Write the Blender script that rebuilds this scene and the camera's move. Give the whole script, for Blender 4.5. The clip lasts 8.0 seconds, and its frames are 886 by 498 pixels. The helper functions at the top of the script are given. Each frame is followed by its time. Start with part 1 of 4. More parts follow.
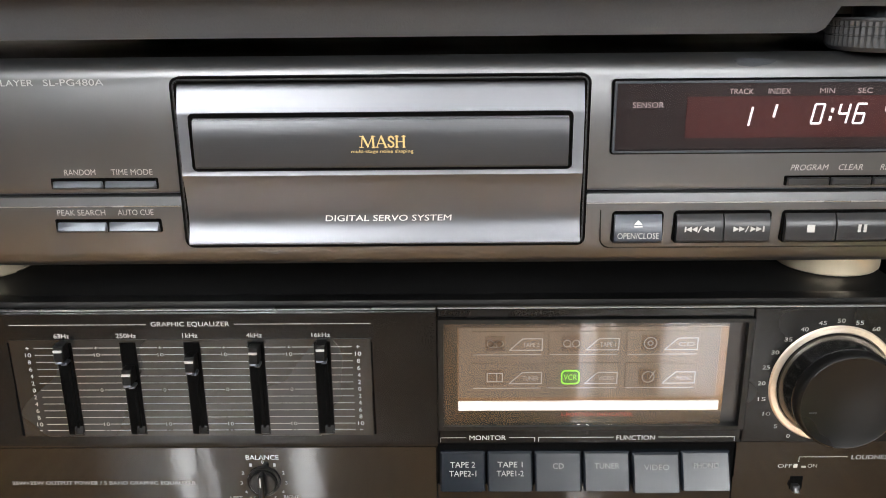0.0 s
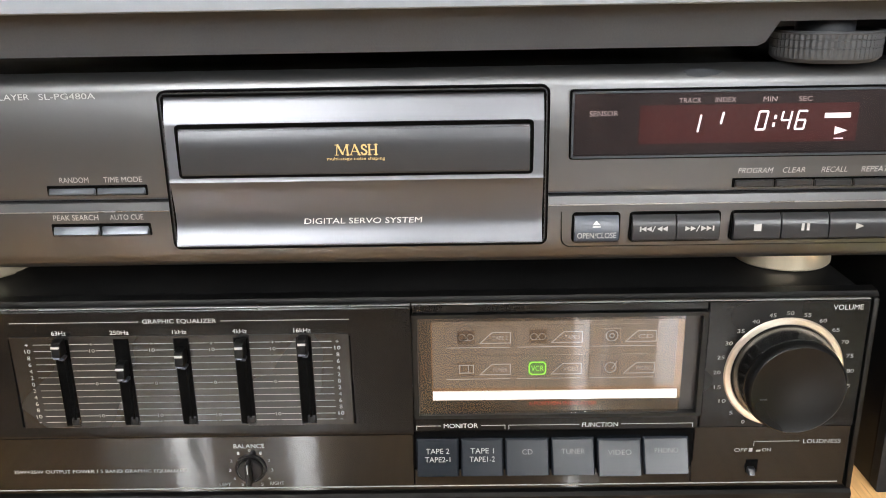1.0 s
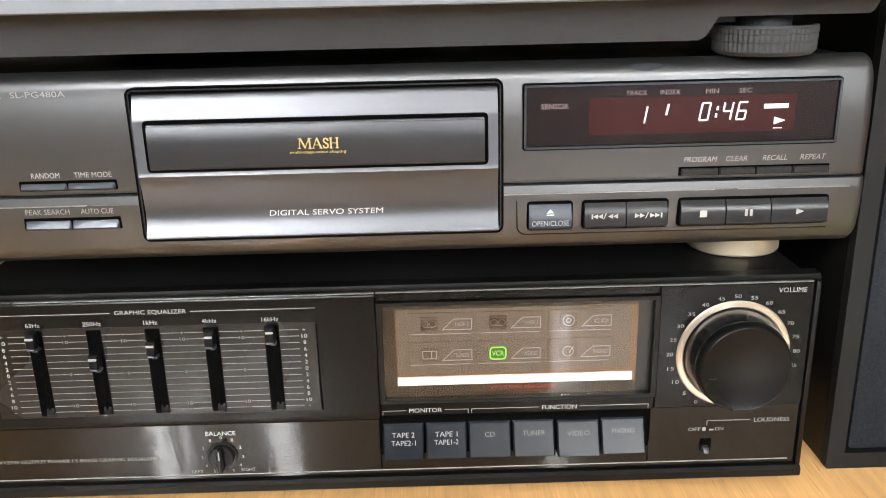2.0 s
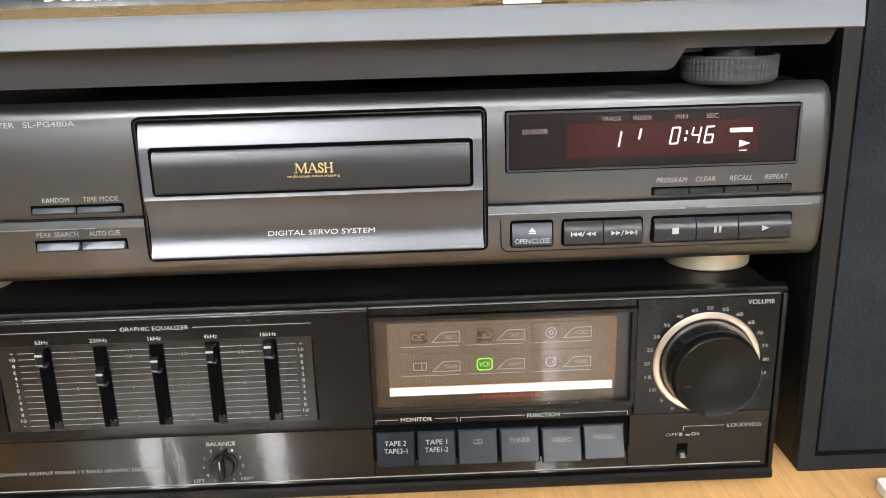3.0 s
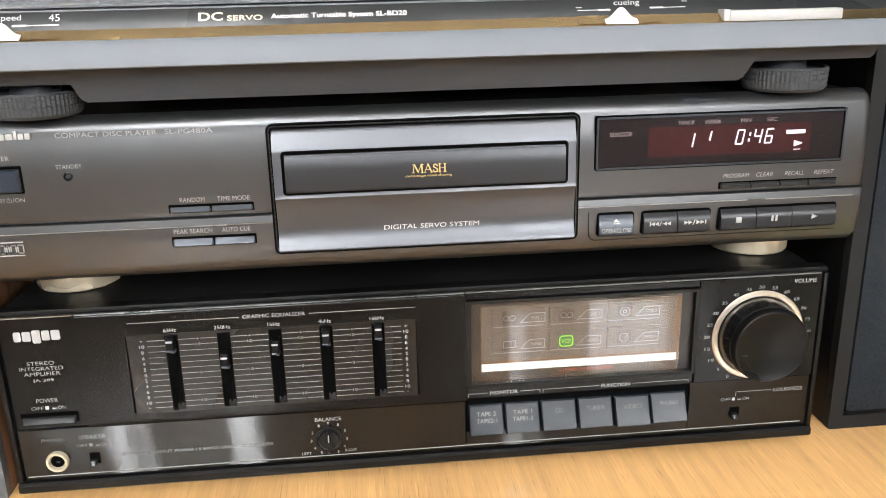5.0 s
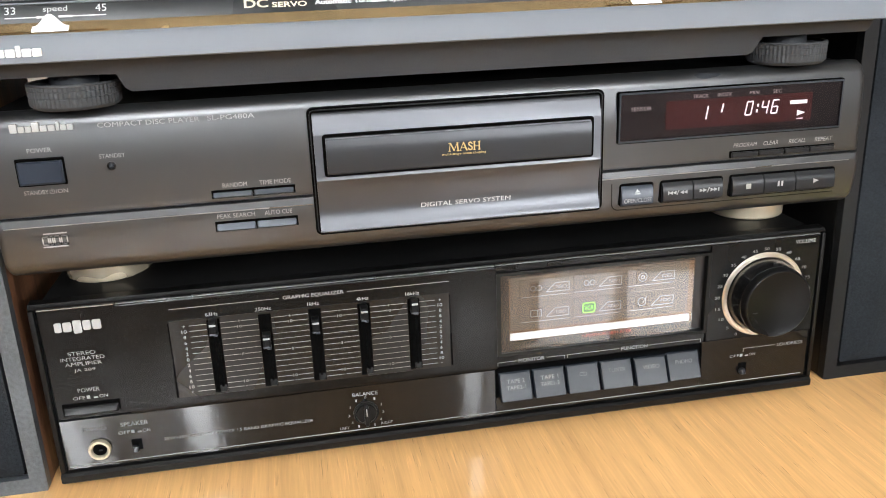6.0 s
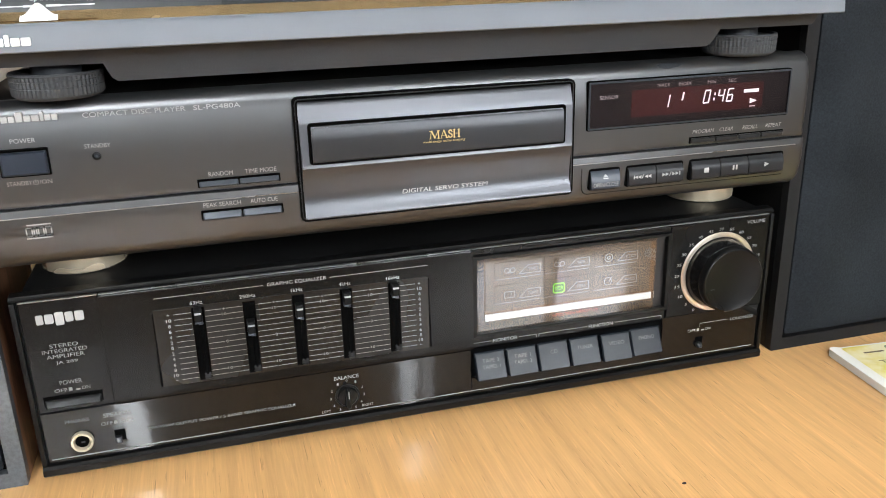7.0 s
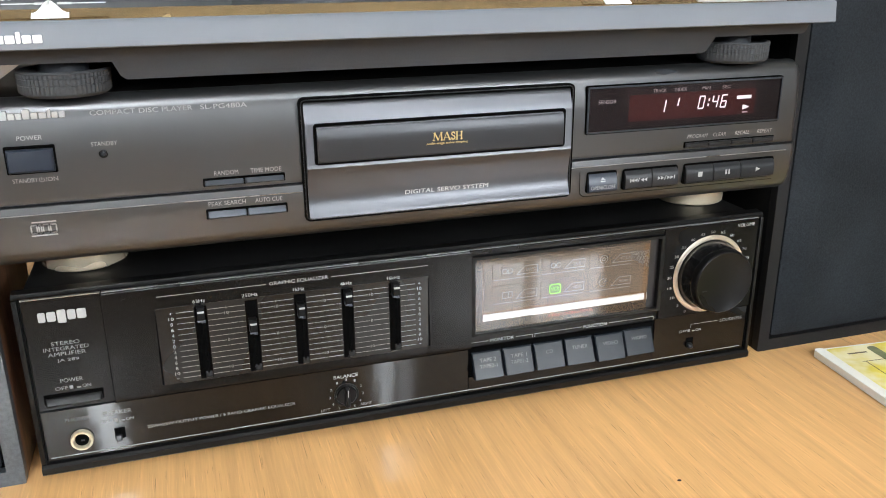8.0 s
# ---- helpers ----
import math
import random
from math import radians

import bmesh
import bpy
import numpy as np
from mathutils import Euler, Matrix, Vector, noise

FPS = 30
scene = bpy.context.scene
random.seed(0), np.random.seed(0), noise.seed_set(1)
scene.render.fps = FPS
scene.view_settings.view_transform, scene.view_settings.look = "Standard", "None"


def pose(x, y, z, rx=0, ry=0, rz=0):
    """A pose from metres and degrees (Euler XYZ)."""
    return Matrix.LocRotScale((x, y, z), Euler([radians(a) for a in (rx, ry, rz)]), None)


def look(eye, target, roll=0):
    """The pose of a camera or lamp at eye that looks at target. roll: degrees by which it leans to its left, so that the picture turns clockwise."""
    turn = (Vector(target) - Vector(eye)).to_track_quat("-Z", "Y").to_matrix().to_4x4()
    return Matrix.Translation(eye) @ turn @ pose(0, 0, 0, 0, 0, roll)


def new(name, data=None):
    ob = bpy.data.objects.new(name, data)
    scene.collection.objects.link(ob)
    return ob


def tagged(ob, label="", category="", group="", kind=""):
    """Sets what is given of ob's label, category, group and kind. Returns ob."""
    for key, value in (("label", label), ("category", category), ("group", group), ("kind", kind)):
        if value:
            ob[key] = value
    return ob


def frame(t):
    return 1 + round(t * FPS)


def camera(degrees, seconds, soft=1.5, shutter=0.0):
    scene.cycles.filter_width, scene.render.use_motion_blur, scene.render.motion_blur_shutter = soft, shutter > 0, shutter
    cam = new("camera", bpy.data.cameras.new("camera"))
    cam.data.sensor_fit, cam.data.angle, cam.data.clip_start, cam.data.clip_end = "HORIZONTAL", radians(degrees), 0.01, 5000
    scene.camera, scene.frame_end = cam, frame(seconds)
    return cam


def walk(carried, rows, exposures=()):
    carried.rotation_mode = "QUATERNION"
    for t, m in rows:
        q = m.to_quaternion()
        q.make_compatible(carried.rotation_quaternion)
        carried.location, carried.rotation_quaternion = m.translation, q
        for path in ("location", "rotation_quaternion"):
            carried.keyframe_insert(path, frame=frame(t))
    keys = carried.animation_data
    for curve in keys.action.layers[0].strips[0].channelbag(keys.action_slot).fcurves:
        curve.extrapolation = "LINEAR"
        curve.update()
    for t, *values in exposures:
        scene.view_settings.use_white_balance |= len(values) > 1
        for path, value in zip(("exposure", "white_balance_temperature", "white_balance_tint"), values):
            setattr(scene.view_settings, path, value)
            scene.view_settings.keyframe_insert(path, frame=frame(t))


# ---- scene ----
cam = camera(55.93, 8.0, soft=1.0)
# seconds, eye, target one metre ahead, lean
PATH = [
    (0.0, (0.02434, -0.29658, 0.21889), (0.01273, 0.65550, -0.08674), -0.59),
    (0.5, (0.02854, -0.30472, 0.22128), (0.01903, 0.64712, -0.08516), -0.63),
    (1.0, (0.03495, -0.31563, 0.22688), (0.02487, 0.63462, -0.08442), -1.01),
    (1.5, (0.04366, -0.32295, 0.22428), (0.04626, 0.62688, -0.08846), -1.25),
    (3.0, (0.04423, -0.34986, 0.23152), (0.06695, 0.60748, -0.05656), -1.64),
    (3.5, (0.03256, -0.36120, 0.23695), (0.08475, 0.59411, -0.05398), -1.25),
    (4.0, (0.01464, -0.36861, 0.23991), (0.07119, 0.58657, -0.05067), -1.57),
    (4.5, (-0.00506, -0.37981, 0.24606), (0.06471, 0.57272, -0.05029), -1.42),
    (5.0, (-0.02928, -0.38673, 0.24553), (0.06140, 0.56294, -0.05431), -1.33),
    (6.5, (-0.09888, -0.39973, 0.24883), (0.11513, 0.51966, -0.08122), -2.12),
    (7.0, (-0.11075, -0.40318, 0.25004), (0.14455, 0.50447, -0.08310), -1.43),
    (7.5, (-0.11752, -0.40751, 0.25128), (0.15532, 0.49612, -0.07889), -0.98),
    (8.0, (-0.12608, -0.40425, 0.25108), (0.16040, 0.49491, -0.07974), -0.38),
]
walk(cam, [(t, look(eye, target, roll)) for t, eye, target, roll in PATH], exposures=[(0.0, 0.09, 6500, 10), (1.5, 0.16, 6550, 10), (3.5, 0.08, 6550, 10), (5.0, 0.08, 6450, 10), (6.5, -0.12, 6250, 9), (8.0, -0.18, 6150, 8)])

# ---- daylight: overcast sky outside three windows behind the viewer ----
world = bpy.data.worlds.new("sky")
scene.world = world
world.use_nodes = True
wn = world.node_tree
sky = wn.nodes.new("ShaderNodeTexSky")
sky.sky_type = "NISHITA"
sky.sun_disc = False
sky.sun_elevation = radians(38)
sky.sun_rotation = radians(20)
wn.links.new(sky.outputs[0], wn.nodes["Background"].inputs[0])
wn.nodes["Background"].inputs[1].default_value = 0.12

ROOM_X0, ROOM_X1, ROOM_Y0, ROOM_Y1, ROOM_Z0, ROOM_Z1 = -2.1, 2.4, -2.4, 0.62, -0.74, 1.98


def window_lamp(x0, x1, z0, z1, watts):
    data = bpy.data.lights.new("window_daylight", "AREA")
    data.shape, data.size, data.size_y, data.energy = "RECTANGLE", x1 - x0, z1 - z0, watts
    data.color = (0.965, 0.98, 0.988)
    ob = new("window_daylight", data)
    ob.matrix_world = look(((x0 + x1) / 2, ROOM_Y0 - 0.02, (z0 + z1) / 2), ((x0 + x1) / 2, 0, (z0 + z1) / 2))


# a wide window on one side, a tall narrow one and a low wide one on the other: x0, x1, z0, z1, watts
WIN = [(-1.34, -0.47, 0.80, 1.88), (0.42, 0.68, 0.55, 1.88), (0.72, 1.48, 0.50, 1.05)]
for (wx0, wx1, wz0, wz1), watts in zip(WIN, (480, 116, 78)):
    window_lamp(wx0, wx1, wz0, wz1, watts)


# ---- materials ----
def nodes_of(name):
    mat = bpy.data.materials.new(name)
    mat.use_nodes = True
    nt = mat.node_tree
    return mat, nt, nt.nodes["Principled BSDF"]


def surface(name, color, rough=0.5, metal=0.0, grain=0.08, scale=900.0, bump=0.02, streak=(1, 1, 1), spec=0.5, coat=0.0, wear=0.08):
    """A surface with fine grain and larger wear in colour, roughness and relief."""
    mat, nt, bs = nodes_of(name)
    tc = nt.nodes.new("ShaderNodeTexCoord")
    mp = nt.nodes.new("ShaderNodeMapping")
    mp.inputs["Scale"].default_value = streak
    nt.links.new(tc.outputs["Object"], mp.inputs[0])
    fine = nt.nodes.new("ShaderNodeTexNoise")
    fine.inputs["Scale"].default_value = scale
    fine.inputs["Detail"].default_value = 3
    nt.links.new(mp.outputs[0], fine.inputs["Vector"])
    big = nt.nodes.new("ShaderNodeTexNoise")
    big.inputs["Scale"].default_value = 16
    big.inputs["Detail"].default_value = 1.5
    big.inputs["Lacunarity"].default_value = 2.23
    fine.inputs["Lacunarity"].default_value = 2.23
    m2 = nt.nodes.new("ShaderNodeMapping")
    m2.inputs["Location"].default_value = (0.0137, 0.0271, 0.0093)
    m2.inputs["Rotation"].default_value = (0.5, 0.9, 0.3)
    nt.links.new(tc.outputs["Object"], m2.inputs[0])
    nt.links.new(m2.outputs[0], big.inputs["Vector"])
    mixn = nt.nodes.new("ShaderNodeMix")
    mixn.data_type = "FLOAT"
    mixn.inputs[0].default_value = 0.5
    nt.links.new(fine.outputs[0], mixn.inputs[2])
    nt.links.new(big.outputs[0], mixn.inputs[3])
    ramp = nt.nodes.new("ShaderNodeValToRGB")
    lo, hi = max(0.05, 1 - 4.2 * grain), 1 + 4.2 * grain
    ramp.color_ramp.elements[0].position, ramp.color_ramp.elements[1].position = 0.12, 0.88
    ramp.color_ramp.elements[0].color = (*[c * lo for c in color], 1)
    ramp.color_ramp.elements[1].color = (*[min(1, c * hi) for c in color], 1)
    nt.links.new(mixn.outputs[0], ramp.inputs[0])
    nt.links.new(ramp.outputs[0], bs.inputs["Base Color"])
    rr = nt.nodes.new("ShaderNodeMapRange")
    rr.inputs["From Min"].default_value, rr.inputs["From Max"].default_value = 0.1, 0.9
    rr.inputs["To Min"].default_value, rr.inputs["To Max"].default_value = max(0.01, rough - 2 * wear), min(1, rough + 2 * wear)
    nt.links.new(big.outputs[0], rr.inputs[0])
    nt.links.new(rr.outputs[0], bs.inputs["Roughness"])
    bs.inputs["Metallic"].default_value = metal
    bs.inputs["Specular IOR Level"].default_value = spec
    bs.inputs["Coat Weight"].default_value = coat
    bs.inputs["Coat Roughness"].default_value = 0.05
    if bump:
        bp = nt.nodes.new("ShaderNodeBump")
        bp.inputs["Strength"].default_value = bump * 6
        bp.inputs["Distance"].default_value = 0.0002
        nt.links.new(fine.outputs[0], bp.inputs["Height"])
        nt.links.new(bp.outputs[0], bs.inputs["Normal"])
    return mat


def glow(name, color, strength, base=(0.8, 0.8, 0.8)):
    mat, nt, bs = nodes_of(name)
    bs.inputs["Base Color"].default_value = (*base, 1)
    bs.inputs["Emission Color"].default_value = (*color, 1)
    bs.inputs["Emission Strength"].default_value = strength
    return mat


def clear(name, tint, gloss=1.0, rough=0.02):
    """A clear pane: see-through with a Fresnel gloss."""
    mat, nt, bs = nodes_of(name)
    nt.nodes.remove(bs)
    tr = nt.nodes.new("ShaderNodeBsdfTransparent")
    tr.inputs[0].default_value = (*tint, 1)
    gl = nt.nodes.new("ShaderNodeBsdfGlossy")
    gl.inputs["Roughness"].default_value = rough
    gl.inputs[0].default_value = (gloss, gloss, gloss, 1)
    fr = nt.nodes.new("ShaderNodeFresnel")
    fr.inputs[0].default_value = 1.5
    mx = nt.nodes.new("ShaderNodeMixShader")
    nt.links.new(fr.outputs[0], mx.inputs[0])
    nt.links.new(tr.outputs[0], mx.inputs[1])
    nt.links.new(gl.outputs[0], mx.inputs[2])
    nt.links.new(mx.outputs[0], nt.nodes["Material Output"].inputs[0])
    return mat


def wood(name, dark, mid, light, rough, along=(1, 0.06, 1), scale=70, coat=0.0):
    mat, nt, bs = nodes_of(name)
    tc = nt.nodes.new("ShaderNodeTexCoord")
    mp = nt.nodes.new("ShaderNodeMapping")
    mp.inputs["Scale"].default_value = along
    nt.links.new(tc.outputs["Object"], mp.inputs[0])
    a = nt.nodes.new("ShaderNodeTexNoise")
    a.inputs["Scale"].default_value, a.inputs["Detail"].default_value, a.inputs["Roughness"].default_value = scale, 6, 0.62
    a.inputs["Distortion"].default_value = 0.5
    nt.links.new(mp.outputs[0], a.inputs["Vector"])
    b = nt.nodes.new("ShaderNodeTexNoise")
    b.inputs["Scale"].default_value, b.inputs["Detail"].default_value = scale * 9, 4
    nt.links.new(mp.outputs[0], b.inputs["Vector"])
    c = nt.nodes.new("ShaderNodeTexNoise")
    c.inputs["Scale"].default_value, c.inputs["Detail"].default_value = 7, 2
    nt.links.new(mp.outputs[0], c.inputs["Vector"])
    s = nt.nodes.new("ShaderNodeMath")
    s.operation = "MULTIPLY_ADD"
    nt.links.new(b.outputs[0], s.inputs[0])
    s.inputs[1].default_value = 0.6
    nt.links.new(a.outputs[0], s.inputs[2])
    s2 = nt.nodes.new("ShaderNodeMath")
    s2.operation = "MULTIPLY_ADD"
    nt.links.new(c.outputs[0], s2.inputs[0])
    s2.inputs[1].default_value = 0.4
    nt.links.new(s.outputs[0], s2.inputs[2])
    ramp = nt.nodes.new("ShaderNodeValToRGB")
    el = ramp.color_ramp.elements
    el[0].position, el[1].position = 0.7, 1.0
    el[0].color, el[1].color = (*dark, 1), (*light, 1)
    e = el.new(0.9)
    e.color = (*mid, 1)
    s3 = nt.nodes.new("ShaderNodeMath")
    s3.operation = "MULTIPLY"
    s3.inputs[1].default_value = 0.98
    nt.links.new(s2.outputs[0], s3.inputs[0])
    nt.links.new(s3.outputs[0], ramp.inputs[0])
    nt.links.new(ramp.outputs[0], bs.inputs["Base Color"])
    bs.inputs["Roughness"].default_value = rough
    bs.inputs["Coat Weight"].default_value = coat
    bs.inputs["Coat Roughness"].default_value = 0.03
    bp = nt.nodes.new("ShaderNodeBump")
    bp.inputs["Strength"].default_value, bp.inputs["Distance"].default_value = 0.12, 0.0003
    nt.links.new(b.outputs[0], bp.inputs["Height"])
    nt.links.new(bp.outputs[0], bs.inputs["Normal"])
    return mat


def oak(name, base, rough):
    """Lacquered oak: fine grain along y, thin dark pores, a slow change of tone from stave to stave."""
    mat, nt, bs = nodes_of(name)
    tc = nt.nodes.new("ShaderNodeTexCoord")

    def noise(stretch, scale, detail):
        mp = nt.nodes.new("ShaderNodeMapping")
        mp.inputs["Scale"].default_value = stretch
        nt.links.new(tc.outputs["Object"], mp.inputs[0])
        n = nt.nodes.new("ShaderNodeTexNoise")
        n.inputs["Scale"].default_value, n.inputs["Detail"].default_value = scale, detail
        n.inputs["Lacunarity"].default_value = 2.23
        nt.links.new(mp.outputs[0], n.inputs["Vector"])
        return n

    def band(n, lo, hi, a, b):
        r = nt.nodes.new("ShaderNodeMapRange")
        for key, v in (("From Min", lo), ("From Max", hi), ("To Min", a), ("To Max", b)):
            r.inputs[key].default_value = v
        nt.links.new(n.outputs[0], r.inputs[0])
        return r

    def times(p, q):
        m = nt.nodes.new("ShaderNodeMath")
        m.operation = "MULTIPLY"
        nt.links.new(p.outputs[0], m.inputs[0])
        nt.links.new(q.outputs[0], m.inputs[1])
        return m

    fine = noise((1, 0.03, 1), 900, 3)
    mid = noise((1, 0.04, 1), 210, 3)
    slow = noise((1, 0.2, 1), 14, 2)
    pore = noise((1, 0.028, 1), 1300, 2)
    pores = band(pore, 0.66, 0.72, 1.0, 0.58)
    fleck = noise((1, 0.035, 1), 1000, 1)
    flecks = band(fleck, 0.63, 0.72, 1.0, 1.14)
    tone = times(times(band(fine, 0.2, 0.8, 0.90, 1.08), band(mid, 0.25, 0.75, 0.88, 1.10)), times(times(band(slow, 0.3, 0.7, 0.90, 1.08), flecks), pores))
    mix = nt.nodes.new("ShaderNodeVectorMath")
    mix.operation = "SCALE"
    mix.inputs[0].default_value = base
    nt.links.new(tone.outputs[0], mix.inputs["Scale"])
    nt.links.new(mix.outputs[0], bs.inputs["Base Color"])
    nt.links.new(band(mid, 0.2, 0.8, rough - 0.06, rough + 0.06).outputs[0], bs.inputs["Roughness"])
    bs.inputs["Specular IOR Level"].default_value = 0.2
    bs.inputs["Coat Weight"].default_value = 1.0
    bs.inputs["Coat Roughness"].default_value = 0.04
    bp = nt.nodes.new("ShaderNodeBump")
    bp.inputs["Strength"].default_value, bp.inputs["Distance"].default_value = 0.12, 0.0003
    nt.links.new(pores.outputs[0], bp.inputs["Height"])
    nt.links.new(bp.outputs[0], bs.inputs["Normal"])
    return mat


M_TABLE = oak("lacquered_oak", (0.73, 0.425, 0.172), 0.36)
M_WALNUT = wood("dark_walnut", (0.03, 0.014, 0.008), (0.07, 0.032, 0.016), (0.13, 0.06, 0.03), 0.4, along=(1, 1, 0.06))
M_WALL = surface("wall_paint", (0.30, 0.265, 0.225), 0.9, scale=300, bump=0.05, grain=0.02)
M_CEIL = surface("ceiling_paint", (0.78, 0.77, 0.74), 0.9, scale=300, grain=0.02)
M_FLOOR = wood("floor_boards", (0.12, 0.06, 0.03), (0.2, 0.1, 0.05), (0.27, 0.15, 0.08), 0.4)
M_FRAME = surface("window_paint", (0.75, 0.75, 0.72), 0.4, grain=0.02)
M_CURTAIN = surface("curtain_cloth", (0.40, 0.39, 0.37), 0.9, scale=1500, streak=(1, 1, 0.05))
_nt = M_CURTAIN.node_tree
_tl, _mx = _nt.nodes.new("ShaderNodeBsdfTranslucent"), _nt.nodes.new("ShaderNodeMixShader")
_tl.inputs[0].default_value = (0.60, 0.61, 0.62, 1)
_mx.inputs[0].default_value = 0.6
_nt.links.new(_nt.nodes["Principled BSDF"].outputs[0], _mx.inputs[1])
_nt.links.new(_tl.outputs[0], _mx.inputs[2])
_nt.links.new(_mx.outputs[0], _nt.nodes["Material Output"].inputs[0])
M_CHAR = surface("charcoal_metallic_paint", (0.082, 0.083, 0.085), 0.37, metal=0.9, spec=0.35, grain=0.004, scale=2600, bump=0.012, wear=0.004)
M_TRAY = surface("silver_grey_metallic_paint", (0.073, 0.075, 0.081), 0.36, metal=0.85, spec=0.35, grain=0.008, scale=1500, bump=0, streak=(0.05, 1, 1), wear=0.004)
M_DRAWER = surface("brushed_charcoal_metal", (0.034, 0.035, 0.038), 0.34, metal=0.6, spec=0.35, wear=0.01, grain=0.02, scale=2600, bump=0.02, streak=(0.02, 1, 1))
M_CASE = surface("black_steel_case", (0.005, 0.005, 0.005), 0.4, grain=0.1, scale=1200, bump=0.02, spec=0.04)
M_BLACK = surface("black_plastic", (0.003, 0.003, 0.003), 0.36, spec=0.18, grain=0.08, scale=1500)
# Near-black that stands in for the shade in slots, seams and gaps.
M_VOID = surface("gap_shade_black", (0.0015, 0.0015, 0.0015), 0.9, grain=0.05, bump=0, spec=0.02)
M_BTN = surface("dark_button_plastic", (0.013, 0.0135, 0.015), 0.34, metal=0.2, spec=0.35, grain=0.05, scale=2000)
M_BTN_L = surface("grey_button_paint", (0.030, 0.035, 0.043), 0.36, metal=0.5, grain=0.04, scale=2000)
M_BTN_BLUE = surface("blue_grey_button_plastic", (0.014, 0.019, 0.029), 0.3, metal=0.1, spec=0.4, grain=0.04, scale=2000)
M_AMP = surface("amp_satin_black", (0.0036, 0.0036, 0.0037), 0.2, spec=0.135, grain=0.05, scale=1800, bump=0.006)
M_EQ = surface("equalizer_satin_black", (0.0042, 0.0042, 0.0043), 0.27, spec=0.34, grain=0.03, scale=1800, bump=0.01, wear=0.02)
M_GLOSS = surface("amp_gloss_black", (0.003, 0.003, 0.003), 0.06, grain=0.05, scale=120, bump=0.03, wear=0.012, spec=0.34)
M_AMPBTN = surface("amp_button_plastic", (0.0060, 0.0078, 0.0108), 0.22, metal=0.0, spec=0.14, grain=0.04, scale=2000)
M_SKIRT = surface("knob_skirt_gloss", (0.004, 0.004, 0.004), 0.16, spec=0.5, grain=0.04, scale=2500, bump=0.01, wear=0.02)
M_SLIDER = surface("slider_black", (0.003, 0.003, 0.003), 0.5, spec=0.1, grain=0.05, scale=1500)
M_KNOB = surface("knob_black", (0.004, 0.004, 0.004), 0.3, spec=0.15, grain=0.05, scale=2500)
M_TRIM_GLINT = surface("dull_trim_and_glint", (0.34, 0.335, 0.33), 0.3, metal=0.9, grain=0.05, bump=0)
M_RING = surface("champagne_ring", (0.56, 0.49, 0.41), 0.3, metal=0.85, grain=0.03, bump=0)
M_GOLDFOOT = surface("champagne_foot_metal", (0.82, 0.70, 0.51), 0.28, metal=0.7, grain=0.01, scale=900, streak=(1, 1, 0.05), bump=0, wear=0.02)
M_PRINT = surface("white_print", (0.29, 0.29, 0.285), 0.6, grain=0.03, bump=0)
M_PRINT_HI = surface("bright_white_print", (0.50, 0.50, 0.49), 0.6, grain=0.03, bump=0)
M_PRINT_DIM = surface("grey_print", (0.20, 0.198, 0.19), 0.6, grain=0.03, bump=0)
M_FAINT = surface("faint_print", (0.12, 0.12, 0.118), 0.5, grain=0.03, bump=0)
M_GOLD = surface("gold_print", (0.64, 0.48, 0.21), 0.35, metal=0.6, grain=0.03, bump=0)
M_RED = surface("red_print", (0.42, 0.035, 0.02), 0.5, grain=0.03, bump=0)
M_PANE = clear("clear_pane", (0.86, 0.84, 0.82), 0.85, 0.03)
M_SMOKE = clear("smoked_pane", (0.80, 0.72, 0.72), 0.2)
M_CARD = surface("display_card", (0.085, 0.066, 0.052), 0.6, grain=0.03, bump=0)
M_CARDBACK = surface("display_back", (0.105, 0.052, 0.018), 0.6, grain=0.03, bump=0)
M_ICON = surface("icon_black", (0.046, 0.028, 0.016), 0.5, bump=0)
# White printed bar; its weak glow is added to brighten it.
M_GLOWBAR = glow("white_bar_added_glow", (1.0, 0.97, 0.92), 0.12)
M_VFD = glow("display_white_glow", (0.93, 0.97, 1.0), 1.7)
M_GREEN = glow("green_lamp", (0.34, 1.0, 0.06), 0.95, (0.05, 0.2, 0.02))
M_GREENFILL = glow("green_lamp_face", (0.12, 0.60, 0.02), 0.16, (0.02, 0.06, 0.01))
M_REDWIN = surface("red_filter", (0.042, 0.0048, 0.0035), 0.4, grain=0.1, scale=200, bump=0)
M_DARKWIN = surface("dark_filter", (0.0035, 0.0028, 0.0028), 0.4, bump=0)
M_TT = surface("grey_plinth_paint", (0.122, 0.132, 0.148), 0.5, grain=0.015, scale=2400, bump=0.02, spec=0.25, wear=0.02)
M_TTLOW = surface("dark_plinth_plastic", (0.022, 0.0245, 0.0285), 0.5, spec=0.3, grain=0.06, scale=1400, bump=0.05)
M_TTSTRIP = surface("black_control_strip", (0.011, 0.0115, 0.012), 0.3, spec=0.2, grain=0.05, scale=2000, streak=(0.03, 1, 1))
M_BRONZE = surface("bronze_strip", (0.46, 0.325, 0.16), 0.22, metal=0.9, grain=0.05, scale=2000, bump=0.01, streak=(0.03, 1, 1))
M_RUBBER = surface("grey_rubber", (0.030, 0.032, 0.035), 0.7, spec=0.35, grain=0.12, scale=900, bump=0.08)
# A pale diffuse share stands in for the bright reflection on the lid front.
M_COVER = clear("acrylic_with_pale_sheen", (0.62, 0.62, 0.64), 1.0, 0.04)
_nt = M_COVER.node_tree
_df, _m2 = _nt.nodes.new("ShaderNodeBsdfDiffuse"), _nt.nodes.new("ShaderNodeMixShader")
_df.inputs[0].default_value = (0.62, 0.63, 0.64, 1)
_m2.inputs[0].default_value = 0.12
